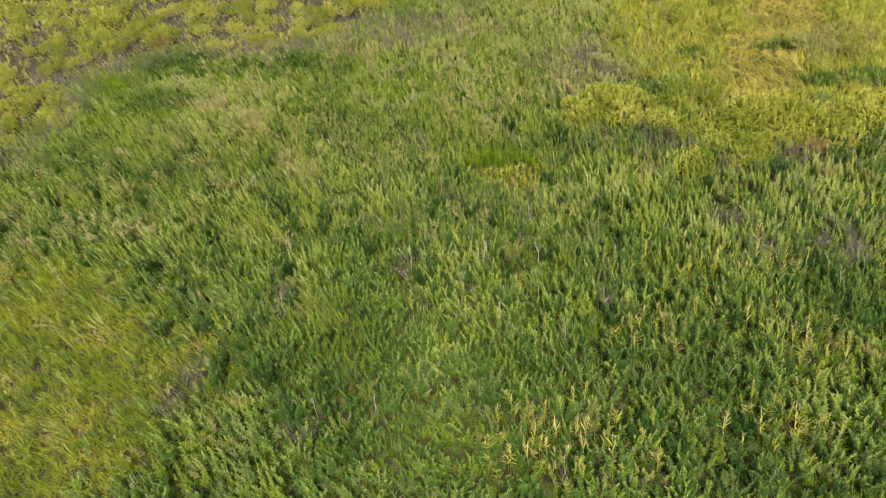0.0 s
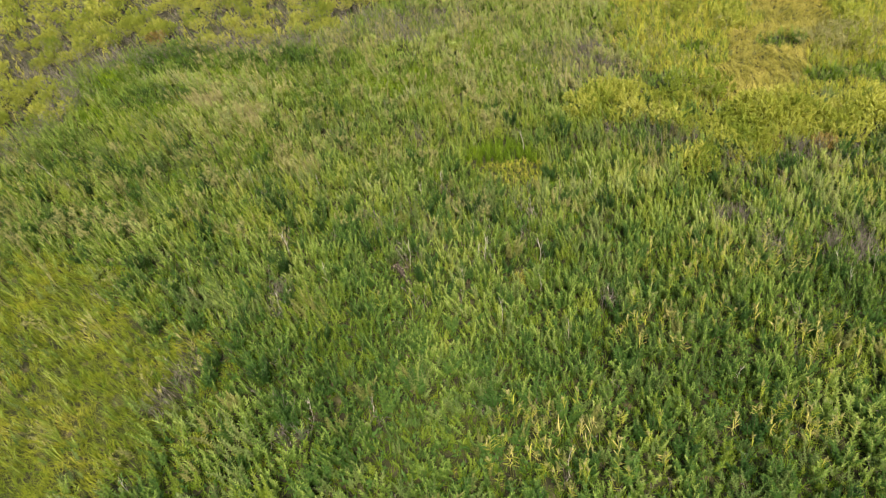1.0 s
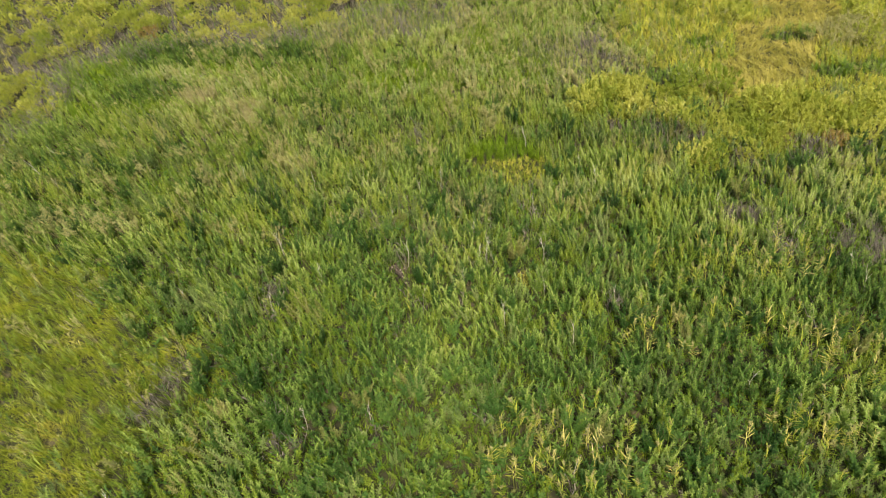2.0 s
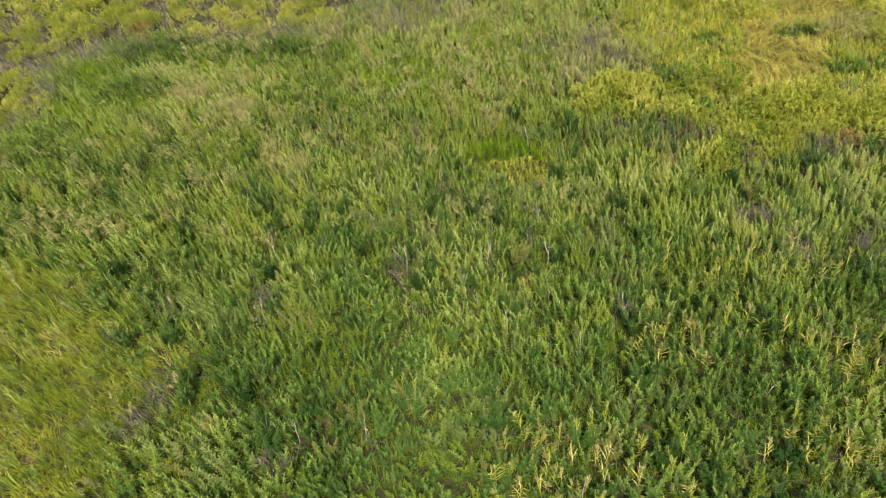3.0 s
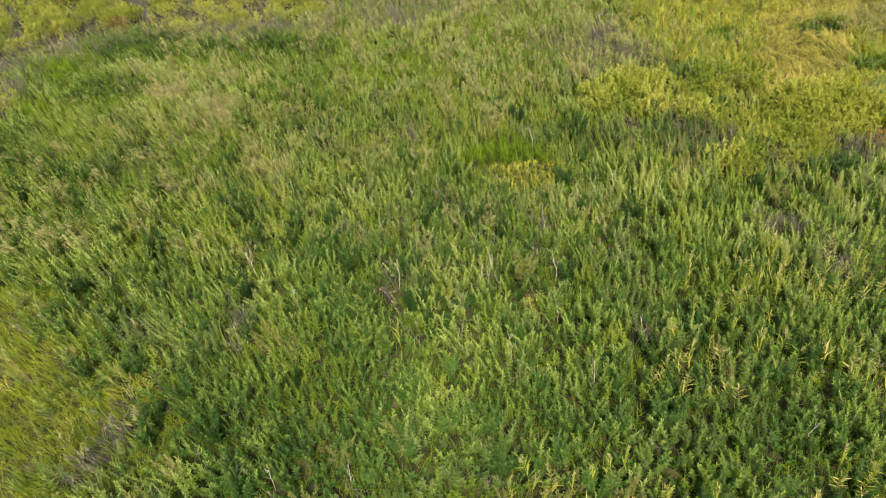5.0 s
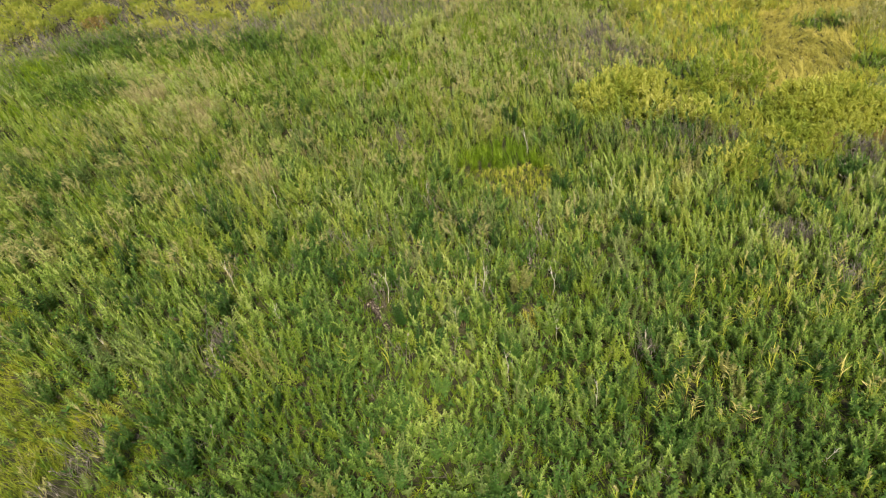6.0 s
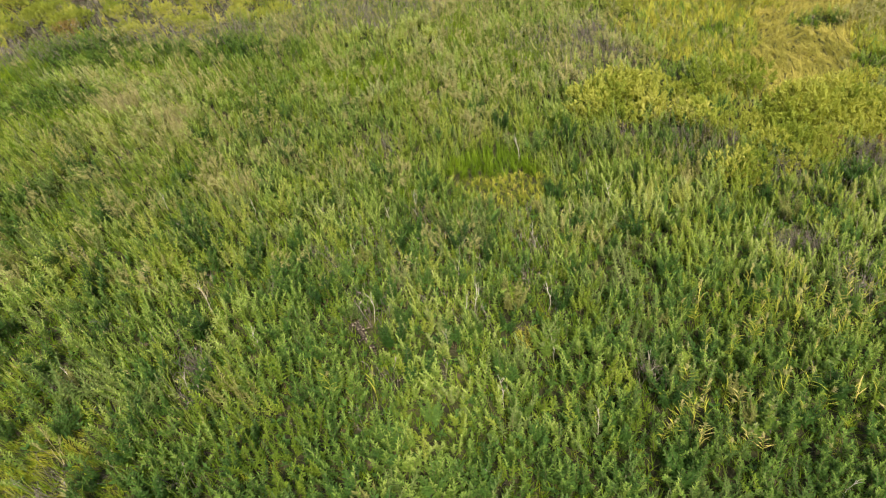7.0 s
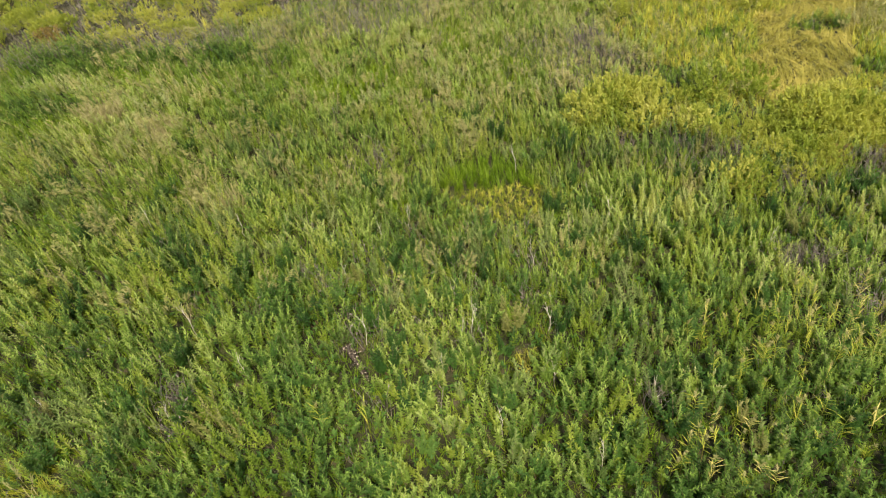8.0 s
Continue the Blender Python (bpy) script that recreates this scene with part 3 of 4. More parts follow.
def sow_grasses():
    r = rng
    fallen = [litter(r) for _ in range(8)]
    x, y = spread(2, y1=28)
    sow("fallen_twigs", [M_GREY], fallen, x, y, r.uniform(0.7, 1.2, len(x)), r.uniform(0, 0.6, len(x)), lean=0.0, label="grey-brown fallen twigs littering the wet ground", category="litter")
    herbs = [rosette(r) for _ in range(10)]
    x, y = spread(5.5, y1=30)
    z = zone(x, y)
    keep = (z == 0) & ~coin(x, patches(HOLLOW, x, y) * 0.8)
    x, y = x[keep], y[keep]
    sow("low_herbs", [M_BROAD], herbs, x, y, r.uniform(0.7, 1.3, len(x)), 0.1 + 0.4 * r.uniform(0, 1, len(x)), label="low green herb leaves under the willows", category="herbs")
    under = [tussock(8, 0.62, 0.75, 0.04, r, arched=False) for _ in range(8)]
    x, y = spread(12, y1=31)
    z = zone(x, y)
    keep = (z == 0) | ((z == 1) & coin(x, 0.2))
    x, y = x[keep], y[keep]
    sow("undergrowth_grass", [M_LUSH], under, x, y, r.uniform(0.6, 1.2, len(x)), 0.5 * r.uniform(0, 1, len(x)), lean=0.2, label="short green grass on the ground between the willows", category="grass")
    x, y = spread(6, y0=30)
    keep = (zone(x, y) == 0) & (y >= 31)
    x, y = x[keep], y[keep]
    broad = [tussock(6, 0.6, 0.7, 0.07, r, arched=False) for _ in range(8)]
    sow("far_undergrowth_grass", [M_LUSH], broad, x, y, r.uniform(0.6, 1.2, len(x)), 0.2 + 0.5 * r.uniform(0, 1, len(x)), lean=0.2, label="green grass between the willows further out", category="grass")
    gx, gy = np.meshgrid(np.arange(-52, 52, 0.56), np.arange(-16, 72, 0.56))
    x, y = gx.ravel() + r.uniform(-0.3, 0.3, gx.size), gy.ravel() + r.uniform(-0.3, 0.3, gx.size)
    edge = np.hypot(np.maximum(np.abs(x) - 12.0 - 0.49 * np.clip(y, 0, 56), 0), np.maximum(np.maximum(8.5 - y, y - 56), 0))
    keep = ~in_view(x, y) & coin(x, 1.6 - edge / 9)
    x, y = x[keep], y[keep]
    sow("outer_grass", [M_GRASS], broad, x, y, r.uniform(0.7, 1.3, len(x)), 0.5 * r.uniform(0, 1, len(x)) + 0.4 * grains(x, y, 3.0, 52), lean=0.25, label="rough green grass round the thicket", category="grass")
    sedge = [tussock(16, 0.6, 1.1, 0.013, r, droop=0.8) for _ in range(12)]
    x, y = spread(15)
    z = zone(x, y)
    keep = ((z == 1) & ~coin(x, 0.2 + patches(HOLLOW + DEAD, x, y) * 0.8)) | ((z == 0) & coin(x, np.where(inside(SEDGE, x - 2.2, y + 0.4), 0.4, 0.07)))
    x, y, z = x[keep], y[keep], z[keep]
    size = np.where(z == 0, 0.8, 1.0) * r.uniform(0.6, 1.15, len(x))
    sow("sedge_grass", [M_GRASS], sedge, x, y, size, 0.1 + 0.3 * r.uniform(0, 1, len(x)) + 0.7 * grains(x, y, 1.5, 32) + 0.45 * patches(YELLOWING, x, y), lean=0.2, bias=(-0.12 + 0.9 * (grains(x, y, 1.2, 61) - 0.5), 0.05 + 0.9 * (grains(x, y, 1.2, 62) - 0.5)), label="arching yellow-green sedge grass in loose tussocks", category="grass")
    meadow = [tussock(10, 0.8, 0.7, 0.022, r) for _ in range(10)]
    x, y = spread(12, y0=18)
    z = zone(x, y)
    keep = (z == 4) | ((z == 2) & coin(x, np.where(x > 0, 0.22, 0.1))) | ((z == 5) & (y < 30.0) & coin(x, 0.5))
    x, y, z = x[keep], y[keep], z[keep]
    sow("meadow_grass", [M_MEADOW], meadow, x, y, np.where(z == 5, 0.65, 1.0) * r.uniform(0.6, 1.1, len(x)), 0.25 + 0.15 * (z == 5) + 0.4 * r.uniform(0, 1, len(x)) + 0.4 * grains(x, y, 2.5, 35), lean=0.2, label="pale yellow-green meadow grass with loose tops", category="grass")
    feather = [feathery(r) for _ in range(12)]
    x, y = spread(7)
    z = zone(x, y)
    far = np.clip((y - 22) / 10, 0, 1) * np.clip((13 - x) / 5, 0, 1)
    keep = ((z == 0) & coin(x, np.maximum(0.6 * patches(MARGIN, x, y), far * (0.25 + 0.65 * (grains(x, y, 2.6, 36) > 0.42)))) & (patches(SHADED_GREENS, x, y) < 0.2)) | ((z == 4) & coin(x, 0.25)) | ((z == 1) & coin(x, 0.1 + 0.25 * (grains(x, y, 1.4, 39) > 0.55)))
    x, y, z = x[keep], y[keep], z[keep]
    sow("feathery_grass", [M_OLIVE, M_PLUME], feather, x, y, r.uniform(0.7, 1.1, len(x)), 0.15 + 0.4 * r.uniform(0, 1, len(x)) + 0.8 * grains(x, y, 2.9, 38) - 0.5 * patches(DEEP, x, y), lean=0.12, label="olive-green feathery marsh grass with soft pale tops", category="grass")
    lush = [tussock(16, 0.8, 0.5, 0.019, r, droop=0.3) for _ in range(8)]
    x, y = spread(22)
    z = zone(x, y)
    keep = ((z == 5) & ~coin(x, 0.6 * (y < 30.0))) | ((z == 0) & (y > 33) & (grains(x, y, 3.0, 31) > 0.55) & coin(x, 0.12)) | ((z == 0) & coin(x, 0.6 * patches(LUSH, x, y)))
    x, y, z = x[keep], y[keep], z[keep]
    tone = 0.6 * r.uniform(0, 1, len(x)) + 0.5 * patches(LUSH, x, y)
    sow("lush_grass", [M_LUSH], lush, x, y, np.where(z == 5, np.where(y < 30.0, 0.3, 0.85), 0.95) * r.uniform(0.7, 1.2, len(x)), tone + 0.15 * (z == 5), lean=0.2, label="bright green upright marsh grass", category="grass")
    gold = [tussock(16, 0.7, 0.9, 0.018, r, droop=0.5) for _ in range(10)]
    x, y = spread(15)
    z = zone(x, y)
    keep = (z == 3) | ((z == 4) & coin(x, 0.16)) | ((z == 5) & (y < 30.0) & coin(x, 0.22))
    x, y, z = x[keep], y[keep], z[keep]
    turn = 6.0 * grains(x, y, 3.0, 37)
    flat = np.where(z == 5, 0.2, 0.6)
    sow("golden_sedge", [M_GOLD], gold, x, y, np.where(z == 5, 0.5, 1.0) * r.uniform(0.6, 1.1, len(x)), 0.05 + 0.45 * r.uniform(0, 1, len(x)) + 0.7 * grains(x, y, 1.0, 33), lean=0.55, bias=(flat * np.cos(turn), flat * np.sin(turn)), label="flattened golden sedge lying in swirls", category="grass")
    x, y = spread(28, y0=18, y1=34)
    keep = (zone(x, y) == 5) & (y < 30.1)
    x, y = x[keep], y[keep]
    sow("short_grass", [M_GRASS], meadow, x, y, r.uniform(0.35, 0.55, len(x)), 0.15 + 0.8 * r.uniform(0, 1, len(x)), lean=0.25, label="short bright yellow-green grass in an open gap", category="grass")
    straw = [tussock(18, 1.1, 0.35, 0.02, r, droop=0.3) for _ in range(6)]
    x, y = spread(22)
    keep = coin(x, 1.2 * patches(TAN[:2] + [(-7, 29.3, 0.8, 0.5)], x, y))
    x, y = x[keep], y[keep]
    sow("straw_grass", [M_DRY], straw, x, y, r.uniform(0.8, 1.15, len(x)), r.uniform(0.4, 1.1, len(x)), lean=0.1, label="upright tan dead grass in a pale patch", category="grass")
    heads = [seed_head(r, 1.15) for _ in range(10)]
    x, y = spread(10)
    z = zone(x, y)
    tan = patches(TAN, x, y)
    keep = coin(x, tan * 0.5) | coin(x, patches([(27.5, 42.5, 3.0, 2.4)], x, y)) | ((z == 1) & coin(x, 0.02)) | ((z == 0) & (x < 4.5) & (y > 23.5) & (grains(x, y, 3.0, 34) > 0.42) & (grains(x, y, 0.9, 64) > 0.62) & coin(x, np.where(x < -3, 0.4, 0.3))) | ((z == 4) & coin(x, 0.05)) | ((z == 0) & (y > 35) & (x > 0) & (x < 14) & coin(x, 0.12))
    x, y = x[keep], y[keep]
    sow("dry_grass", [M_DRY, M_PLUME], heads, x, y, r.uniform(0.75, 1.15, len(x)), r.uniform(0.2, 0.8, len(x)), lean=0.18, label="tan dry grass with fluffy seed heads", category="grass")
    dead = [sprays(4, 1.05, 0.5, r, twigs=1) for _ in range(10)]
    x, y = spread(10)
    z = zone(x, y)
    rim = inside(YELLOW_WEST, x, y) ^ inside(YELLOW_WEST, x - 1.0, y + 1.8)
    keep = coin(x, patches(DEAD, x, y)) | coin(x, 0.5 * patches(HAZE, x, y)) | coin(x, 0.16 * patches(THIN, x, y)) | coin(x, 0.9 * patches(HOLLOW, x, y) * (np.hypot(x + 1.75, y - 20.9) > 1.6)) | (coin(x, 0.7) & rim & (y < 50)) | ((z == 0) & coin(x, 0.02)) | ((z == 2) & (x < 0) & coin(x, 0.3))
    x, y = x[keep], y[keep]
    sow("dead_stems", [M_GREY], dead, x, y, r.uniform(0.7, 1.15, len(x)), r.uniform(0.1, 0.9, len(x)), lean=0.2, label="bare grey-brown dead stems standing in patches", category="dead brush")


sow_grasses()


# ---- single shrubs ----
def part(name, me, parent, label=""):
    ob = new(name, me)
    ob.parent = parent
    return tagged(ob, label)


def only(v, f, s, slot):
    """The faces of one slot, with the vertices that they use."""
    f = f[s == slot]
    ids, back_ids = np.unique(f, return_inverse=True)
    return v[ids], back_ids.reshape(-1, 4)


def build_willow(r, name, mats, label):
    """A clump of taller willow shoots: four stems from one root, each forked into two or three leafy wands."""
    root = tagged(new(name), label, "shrub", "willow shrubs")
    crown = []
    for k in range(4):
        a, s = k * 1.57 + r.uniform(-0.5, 0.5), r.uniform(0.12, 0.32)
        wood = []
        for _ in range(r.integers(2, 4)):
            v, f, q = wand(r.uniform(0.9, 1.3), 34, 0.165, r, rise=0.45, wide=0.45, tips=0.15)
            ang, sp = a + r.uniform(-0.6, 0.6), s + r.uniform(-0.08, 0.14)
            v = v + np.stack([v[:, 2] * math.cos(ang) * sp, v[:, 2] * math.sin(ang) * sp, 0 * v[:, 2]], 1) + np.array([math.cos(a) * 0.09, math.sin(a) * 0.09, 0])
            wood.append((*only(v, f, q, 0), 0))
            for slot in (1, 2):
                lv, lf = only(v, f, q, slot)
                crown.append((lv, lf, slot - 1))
        base = np.array([math.cos(a) * 0.09, math.sin(a) * 0.09, 0.0])
        wood.append((*tube([base * 0.5, base + np.array([math.cos(a) * s, math.sin(a) * s, 1.0]) * 0.3], 0.013, 0.008, 4), 0))
        v, f, q = gather(wood)
        part("stem", make_mesh("stem", v, f, q, [M_BARK]), root)
    v, f, q = gather(crown)
    part("foliage", make_mesh("foliage", v, f, q, mats, np.full(len(v), r.uniform(0.1, 0.8))), root)
    return root


def bush_pieces(r, tufts=62, leafy=15, size=1.0):
    """Stems and crown leaves of a broad rounded shrub: leafy tufts over an uneven dome, a few deeper inside."""
    stems, leaves = [], []
    lumps = [(r.uniform(0, 6.28), r.uniform(0.3, 1.2), r.uniform(0.1, 0.24)) for _ in range(5)]
    for k in range(7):
        a, s = k * 1.05 + r.uniform(-0.3, 0.3), r.uniform(0.35, 0.6) if k else 0.06
        top = np.array([math.cos(a) * s, math.sin(a) * s, 1.0 - 0.5 * s * s])
        stems.append(tube([np.array([top[0] * 0.1, top[1] * 0.1, 0]), top * np.array([0.5, 0.5, 0.55]), top], 0.014, 0.005))
    for _ in range(tufts):
        a, e = r.uniform(0, 6.28), math.asin(r.uniform(0.05, 1.0))
        rad = r.uniform(0.55, 0.74) + sum(g * math.exp(-4 * ((math.cos(a - la) - 1) ** 2 + (e - le) ** 2)) for la, le, g in lumps)
        if r.uniform() < 0.15:
            rad *= 0.7
        way = np.array([math.cos(a) * math.cos(e), math.sin(a) * math.cos(e), math.sin(e)])
        c = way * rad + np.array([0, 0, 0.5])
        face = way + np.array([0, 0, 0.3])
        way = way * 0.7 + np.array([0, 0, 0.8]) + r.normal(0, 0.25, 3)
        way /= np.linalg.norm(way)
        for j in range(leafy):
            d = way + r.normal(0, 0.34, 3)
            d /= np.linalg.norm(d)
            ln = r.uniform(0.12, 0.2) * size
            leaves.append((leaf(c + way * 0.02 * j + r.normal(0, 0.03, 3), d, face + r.normal(0, 0.4, 3), ln, ln * 0.33), QUAD, 1))
    for _ in range(tufts * 2):
        way = r.normal(0, 1, 3)
        way[2] = abs(way[2])
        way /= np.linalg.norm(way)
        ln = r.uniform(0.16, 0.24)
        leaves.append((leaf(way * r.uniform(0.4, 0.56) + np.array([0, 0, 0.45]), way + r.normal(0, 0.6, 3), way, ln, ln * 0.5), QUAD, 1))
    return stems, gather(leaves)


def build_bush(r, leaf_mat, label, fresh=(0.15, 0.8)):
    root = tagged(new("yellow_shrub" if leaf_mat is M_YELLOW else "rusty_shrub"), label, "shrub", "yellow scrub")
    stems, (v, f, q) = bush_pieces(r)
    for sv, sf in stems:
        part("stem", make_mesh("stem", sv, sf, np.zeros(len(sf)), [M_BARK]), root)
    part("crown", make_mesh("crown", v, f, q * 0, [leaf_mat], np.full(len(v), r.uniform(*fresh))), root)
    return root


def settle(things, places, lo, hi, r):
    """Sets things at the places, as many copies as it takes, turned and scaled at random."""
    for k, (px, py) in enumerate(places):
        s = r.uniform(lo, hi)
        m = Matrix.Translation((px, py, float(height(px, py)) - 0.02)) @ pose(0, 0, 0, 0, math.degrees(float(wind(px))), 0) @ pose(0, 0, 0, 0, 0, r.uniform(0, 360))
        if k < len(things):
            things[k].matrix_basis = m @ Matrix.Diagonal((s, s, s, 1))
        else:
            made = copy_thing(things[k % len(things)], m)
            made.scale = (s, s, s * r.uniform(0.9, 1.1))


def along(line, step, r):
    """Places along a bent line, loosely spaced."""
    res = []
    for (x0, y0), (x1, y1) in zip(line, line[1:]):
        n = max(1, round(math.hypot(x1 - x0, y1 - y0) / step))
        res += [(x0 + (x1 - x0) * (i + r.uniform(0, 1)) / n, y0 + (y1 - y0) * (i + 0.5) / n + r.normal(0, 0.3)) for i in range(n)]
    return res


def plant_shrubs():
    r = rng
    x, y = spread(0.62, y1=36)
    keep = (zone(x, y) == 0) & (patches(HOLLOW + DEAD, x, y) < 0.1) & in_view(x, y, 0) & ~((y > 26) & (x < 6) & coin(x, 0.65))
    places = list(zip(x[keep], y[keep]))
    r.shuffle(places)
    kinds = (
        ("willow_shrub", [M_BROAD, M_WILLOW], "dark green bushy willow clump with broad leaves in the thicket", 12, 0, 290),
        ("silver_willow_shrub", [M_WILLOW, M_SILVER], "grey-green silvery willow clump standing in the thicket", 6, 290, 350),
        ("withered_willow_shrub", [M_WITHER, M_WITHER], "tan withered willow clump standing in the thicket", 4, 350, 368),
    )
    for name, mats, text, many, first, last in kinds:
        settle([build_willow(r, name, mats, text) for _ in range(many)], places[first:last], 0.75, 1.1, r)
    x, y = spread(1.0)
    z = zone(x, y)
    keep = (((z == 2) & (grains(x, y, 1.5, 41) > np.where(x > 0, 0.24, 0.4)) & coin(x, np.where(x > 0, 0.3, 1.0))) | ((z == 4) & coin(x, 0.1))) & in_view(x, y, 1.0)
    x, y = x[keep], y[keep]
    order = np.argsort(np.hypot(x, y - 8))
    x, y = x[order], y[order]
    many = min(200, len(x) * 5 // 6)
    near = list(zip(x[:many], y[:many]))
    settle([build_bush(r, M_YELLOW, "yellow-green leafy shrub in a low scrub belt", (0.1 + 0.075 * k, 0.2 + 0.075 * k)) for k in range(9)], [p for p in near if p[0] > 0] + [p for line in BELT for p in along(line, 0.75, r)], 0.6, 1.2, r)
    settle([build_bush(r, M_YELLOW, "dull olive-yellow leafy shrub among grey stems", (0.05, 0.65)) for _ in range(7)], [p for p in near if p[0] <= 0], 0.45, 0.8, r)
    rest = []
    for _ in range(8):
        stems, crown = bush_pieces(r, 32, 9, 1.5)
        v, f, q = gather([(sv, sf, 0) for sv, sf in stems])
        rest.append((np.concatenate([v, crown[0]]), np.concatenate([f, crown[1] + len(v)]), np.concatenate([q, crown[2]])))
    x, y = x[many:], y[many:]
    sow("far_yellow_scrub", [M_BARK, M_YELLOW], rest, x, y, np.where(x > 0, 1.0, 0.75) * r.uniform(0.75, 1.2, len(x)), r.uniform(0.1, 0.9, len(x)), label="yellow-green shrubs at the far edge of the plain", category="shrubs")
    settle([build_bush(r, M_RUST, "shrub with browned rust-coloured leaves") for _ in range(3)], [(18.3, 30.6), (-20.2, 46.2), (21.0, 30.4)], 0.6, 0.8, r)


plant_shrubs()


# ---- reeds ----
def build_reed(r, blade, label):
    root = tagged(new("reed"), label, "reed", "reeds")
    h = r.uniform(1.45, 1.8)
    bend = r.uniform(-0.15, 0.15, 2)
    line = lambda t: np.array([bend[0] * t * t, bend[1] * t * t, h * t])
    v, f = tube([line(0), line(0.5), line(1)], 0.008, 0.004, 4)
    part("stem", make_mesh("stem", v, f, np.zeros(len(f)), [M_REED]), root)
    turn0 = r.uniform(0, 6.28)
    for i in range(11):
        t = 0.45 + 0.53 * i / 11
        a, e = turn0 + (i % 2) * math.pi + r.uniform(-0.7, 0.7), r.uniform(0.4, 1.15)
        d, ln = np.array([math.cos(a), math.sin(a)]), r.uniform(0.3, 0.48) * (1.15 - 0.4 * t)
        w = np.array([-d[1], d[0], 0]) * 0.0115
        b = line(t)
        p1 = b + np.array([*(d * ln * 0.5 * math.cos(e)), ln * 0.5 * math.sin(e)])
        p2 = b + np.array([*(d * ln * math.cos(e * 0.9)), ln * 0.9 * math.sin(e)])
        v = np.array([b - w * 0.5, b + w * 0.5, p1 + w, p1 - w, p2 + w * 0.1, p2 - w * 0.1])
        part("leaf", make_mesh("leaf", v, np.array([[0, 1, 2, 3], [3, 2, 4, 5]]), np.zeros(2), [blade]), root)
    fluff = []
    a = r.uniform(0, 6.28)
    for _ in range(26):
        d = r.normal(0, 0.5, 3) + np.array([math.cos(a) * 0.8, math.sin(a) * 0.8, 0.5])
        fluff.append((leaf(line(0.98) + np.array([math.cos(a) * 0.05, math.sin(a) * 0.05, 0.12]) * r.uniform(-0.5, 1.2), d, r.normal(0, 1, 3), r.uniform(0.07, 0.13), 0.03), QUAD, 0))
    v, f, q = gather(fluff)
    part("plume", make_mesh("plume", v, f, q, [M_PLUME]), root, "fluffy tan seed plume")
    return root


def plant_reeds():
    r = rng
    x, y = spread(3.6, y1=34)
    p = patches(REEDS, x, y)
    keep = coin(x, p * 0.9) & in_view(x, y, 0) & (zone(x, y) != 5)
    x, y = x[keep], y[keep]
    order = r.permutation(len(x))[:225]
    places = list(zip(x[order], y[order])) + [(-15.1, 16.6), (-13.6, 17.4), (-1.2, 18.6), (-2.5, 18.9), (14.3, 16.1), (9.8, 27.5)]
    text = ("yellow-green reed stalk with arching leaves and tan plume", "straw-yellow withering reed stalk with tan plume")
    settle([build_reed(r, (M_REED, M_STRAW)[k % 4 == 3], text[k % 4 == 3]) for k in range(16)], places, 0.75, 1.1, r)


plant_reeds()


# ---- dead grey shrubs ----
def build_dead_shrub(r):
    """A leafless grey willow bush: leaning stems with a haze of fine twigs."""
    root = tagged(new("dead_shrub"), "leafless grey willow bush with a haze of fine twigs", "shrub", "dead shrubs")
    for k in range(7):
        a, sp = k * 0.9 + r.uniform(-0.3, 0.3), r.uniform(0.15, 0.55)
        top = np.array([math.cos(a) * sp, math.sin(a) * sp, r.uniform(0.95, 1.35)])
        v, f = tube([top * 0, top * np.array([0.4, 0.4, 0.55]), top], 0.012, 0.004, 4)
        stem = part("stem", make_mesh("stem", v, f, np.zeros(len(f)), [M_GREY]), root)
        fine = []
        for _ in range(22):
            t, aa = r.uniform(0.3, 1.0), r.uniform(0, 6.28)
            b = top * t * np.array([t, t, 1])
            e = b + np.array([math.cos(aa), math.sin(aa), r.uniform(0.6, 1.8)]) * r.uniform(0.1, 0.2)
            fine.append((*tube([b, e], 0.0035, 0.002), 0))
        v, f, q = gather(fine)
        part("twig_spray", make_mesh("twig_spray", v, f, q, [M_GREY]), stem)
    return root


def plant_dead_shrubs():
    r = rng
    places = [(14.0, 24.6), (14.5, 24.1), (13.4, 24.4), (18.3, 22.7), (19.1, 22.1), (17.6, 22.1), (18.6, 21.4), (19.4, 23.0), (19.6, 30.0), (18.7, 30.2), (20.6, 29.8), (13.0, 31.6), (11.8, 31.4),
              (14.3, 31.3), (-23.3, 36.0), (-23.0, 38.0), (-23.6, 34.6), (10.3, 42.0), (10.9, 43.4), (-12.5, 45.0), (-2.5, 46.5), (-6.9, 20.2), (-4.9, 13.0), (-5.7, 13.1), (7.1, 19.2)]
    settle([build_dead_shrub(r) for _ in range(6)], places, 0.75, 1.05, r)


plant_dead_shrubs()


# ---- bare branches and the fallen log ----
def build_branch(r):
    """A bleached dead willow branch, forked, standing out of the thicket."""
    root = tagged(new("bare_branch"), "bleached bare dead willow branch standing in the thicket", "branch", "bare branches")
    h = r.uniform(1.4, 1.8)
    pts = [np.array([0, 0, 0.0])]
    for _ in range(4):
        pts.append(pts[-1] + np.array([r.uniform(-0.1, 0.1), r.uniform(-0.1, 0.1), h / 4]))
    v, f = tube(pts, 0.013, 0.005, 5)
    part("main_stem", make_mesh("main_stem", v, f, np.zeros(len(f)), [M_PALE]), root)
    for k in (1, 2, 2, 3, 3):
        a = r.uniform(0, 6.28)
        e = pts[k] + np.array([math.cos(a) * 0.16, math.sin(a) * 0.16, r.uniform(0.2, 0.45)])
        v, f = tube([pts[k], (pts[k] + e) / 2 + r.normal(0, 0.02, 3), e], 0.008, 0.003, 4)
        part("twig", make_mesh("twig", v, f, np.zeros(len(f)), [M_PALE]), root)
    return root


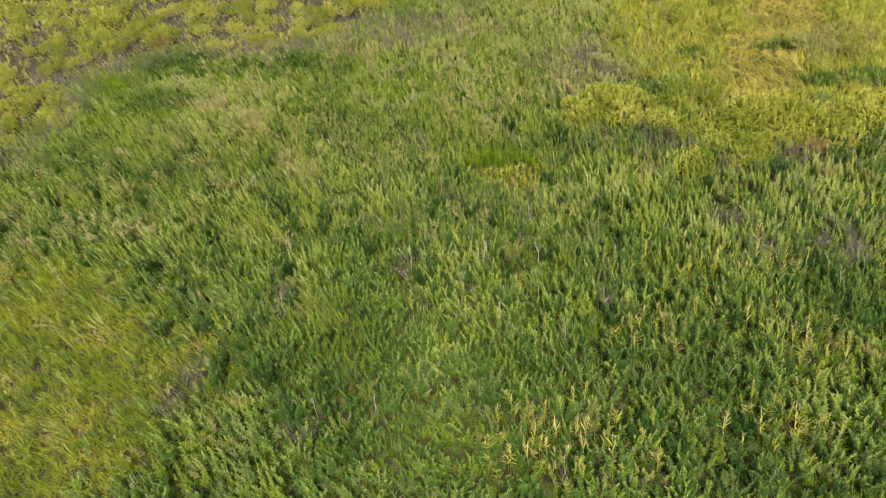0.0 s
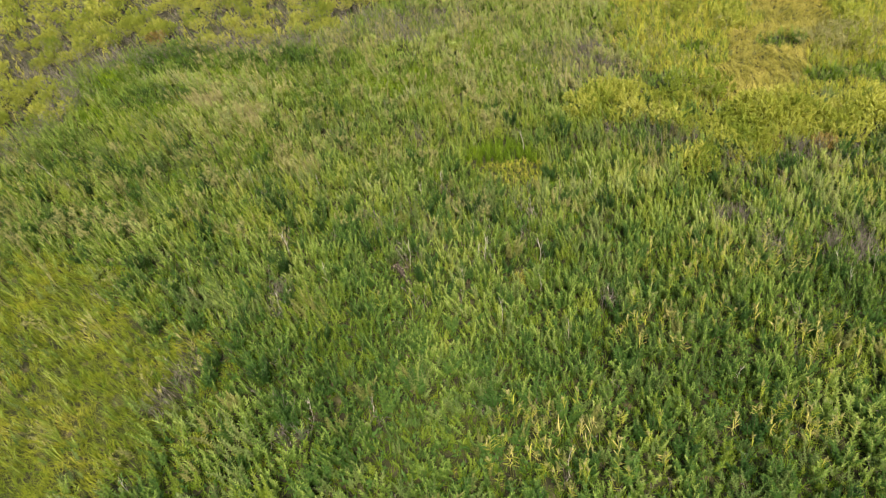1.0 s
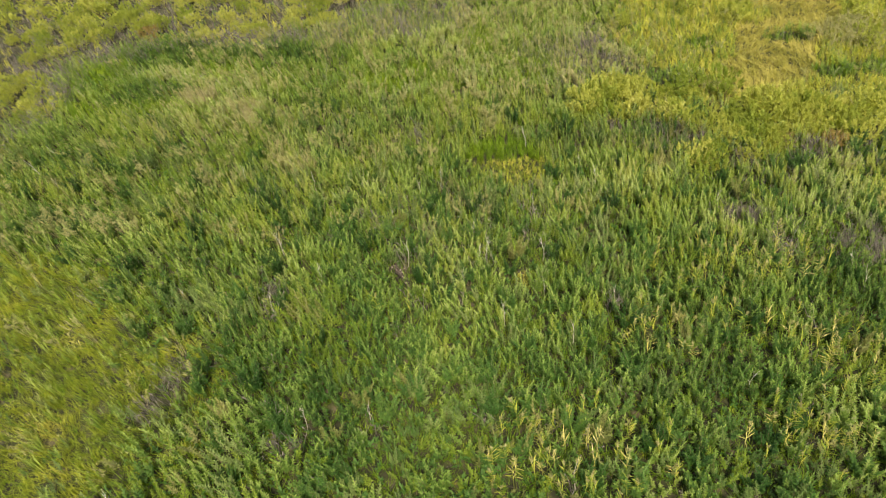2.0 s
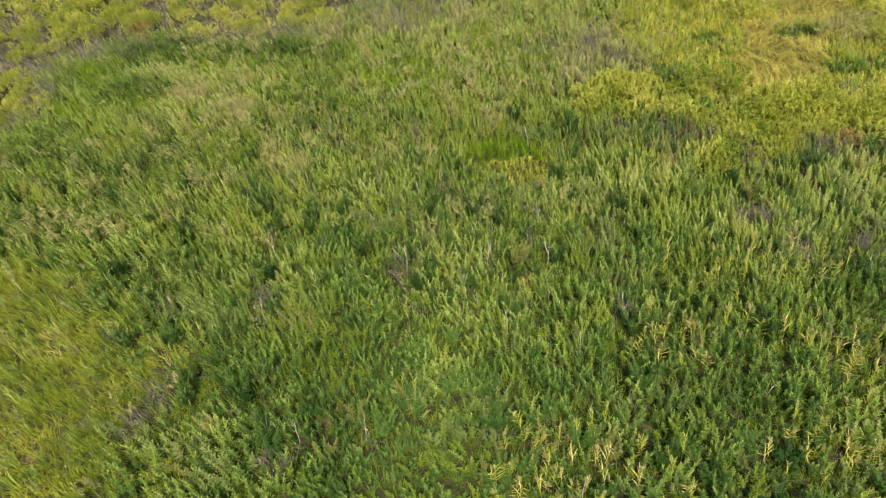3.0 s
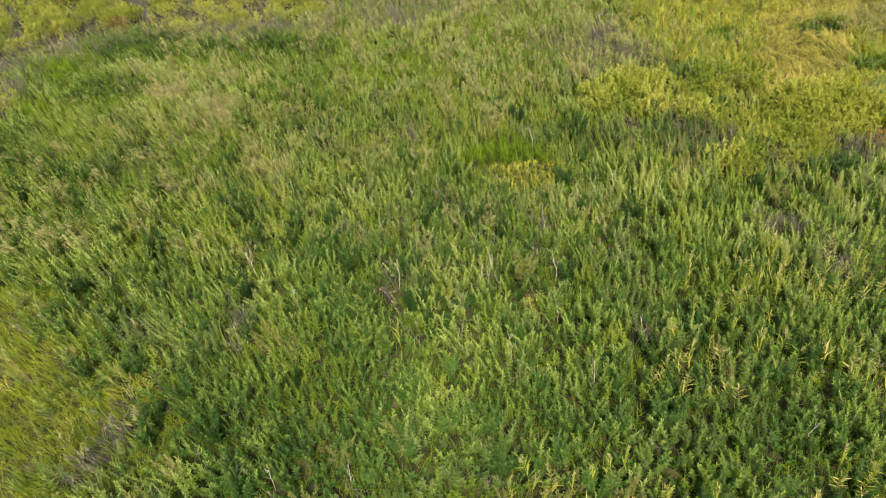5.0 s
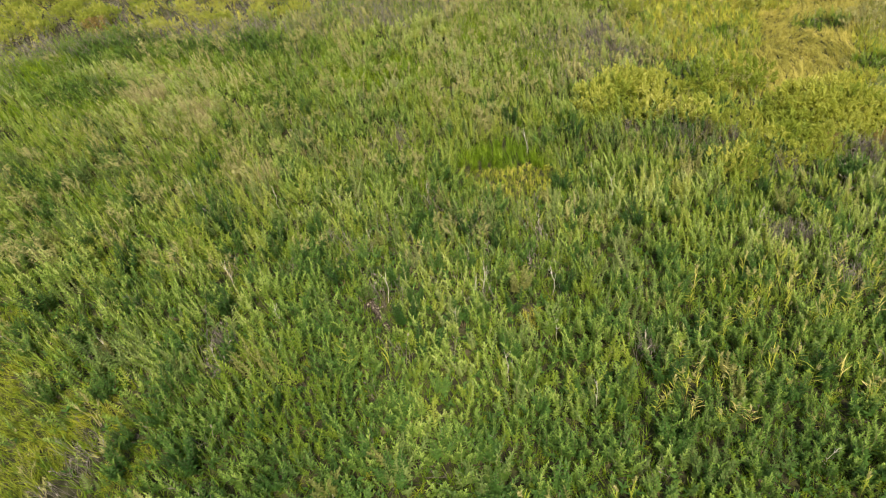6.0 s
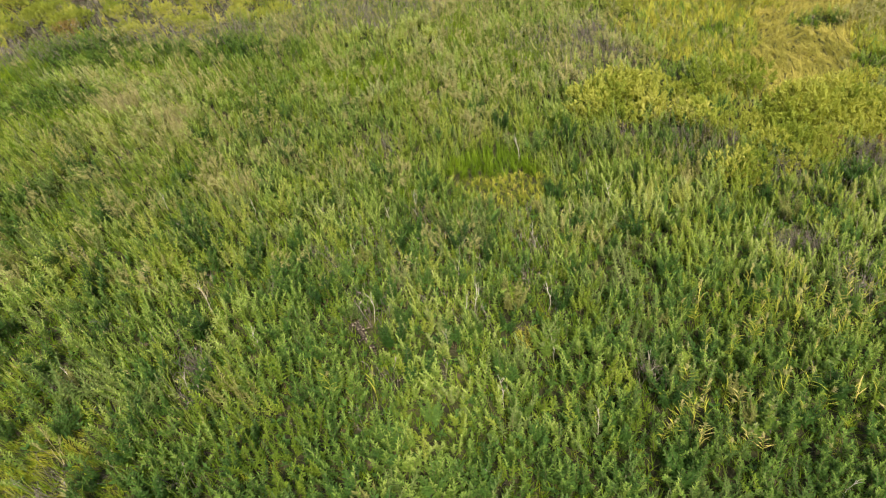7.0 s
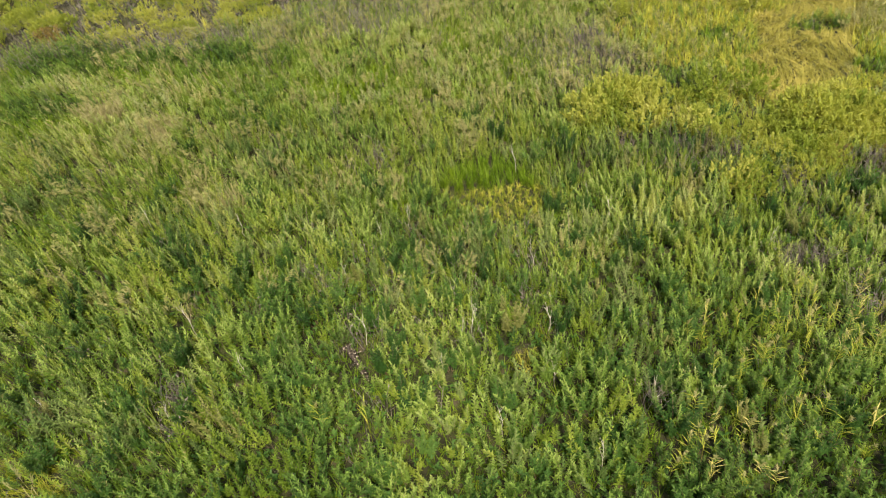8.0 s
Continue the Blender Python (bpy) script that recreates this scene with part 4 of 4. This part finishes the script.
def plant_branches():
    r = rng
    places = [(-2.6, 14.1), (1.95, 22.3), (2.2, 22.6), (4.5, 22.3), (-6.8, 19.3), (7.05, 19.0), (4.5, 25.4), (2.5, 18.5), (1.6, 22.0), (1.5, 23.9), (4.65, 31.1), (17.3, 20.7), (0.9, 20.6), (2.4, 24.1), (-2.1, 24.6)]
    x, y = spread(0.025, y1=36)
    keep = (zone(x, y) == 0) & in_view(x, y, 0)
    places += list(zip(x[keep], y[keep]))[:36]
    settle([build_branch(r) for _ in range(7)], places, 0.75, 1.0, r)


plant_branches()


def build_log():
    """A weathered broken trunk lying in a hollow of the thicket, split at one end, with snapped side branches."""
    r = rng
    root = tagged(new("fallen_log"), "weathered grey broken log lying among the willows", "log")
    sides, rings, length = 14, 18, 1.5
    v = []
    for i in range(rings + 1):
        t = i / rings
        for k in range(sides):
            a = k * 2 * math.pi / sides
            rad = (0.13 - 0.05 * t) * (1 + 0.24 * math.sin(3 * a + 4 * t) + 0.12 * math.sin(7 * a - 5 * t) + r.uniform(-0.12, 0.12))
            jag = (0.12 * math.sin(3 * a) + r.uniform(-0.05, 0.05)) if i == rings else 0
            v.append((length * t + jag, rad * math.cos(a) + 0.05 * math.sin(2.5 * t), rad * math.sin(a) + 0.13 + 0.12 * t))
    f = [(i * sides + k, i * sides + (k + 1) % sides, (i + 1) * sides + (k + 1) % sides, (i + 1) * sides + k) for i in range(rings) for k in range(sides)]
    f += [(k, (k + 1) % sides, (sides - 2 - k) % sides, (sides - 1 - k) % sides) for k in range(sides // 2 - 1)]
    part("trunk", make_mesh("trunk", np.array(v), np.array(f), np.zeros(len(f)), [M_LOG]), root)
    for t, a, ln in ((0.3, 0.9, 0.35), (0.55, -0.8, 0.45), (0.75, 0.4, 0.3), (0.9, -0.3, 0.4)):
        b = np.array([length * t, 0.03, 0.2 + 0.1 * t])
        e = b + np.array([ln * 0.6, ln * math.sin(a), ln * 0.6])
        sv, sf = tube([b, (b + e) / 2 + np.array([0, 0, 0.03]), e], 0.024, 0.01, 6)
        part("branch_stub", make_mesh("branch_stub", sv, sf, np.zeros(len(sf)), [M_LOG]), root)
    root.matrix_basis = Matrix.Translation((-2.1, 21.95, float(height(-2.1, 21.95)) + 0.08)) @ pose(0, 0, 0, 0, 0, -63)


build_log()
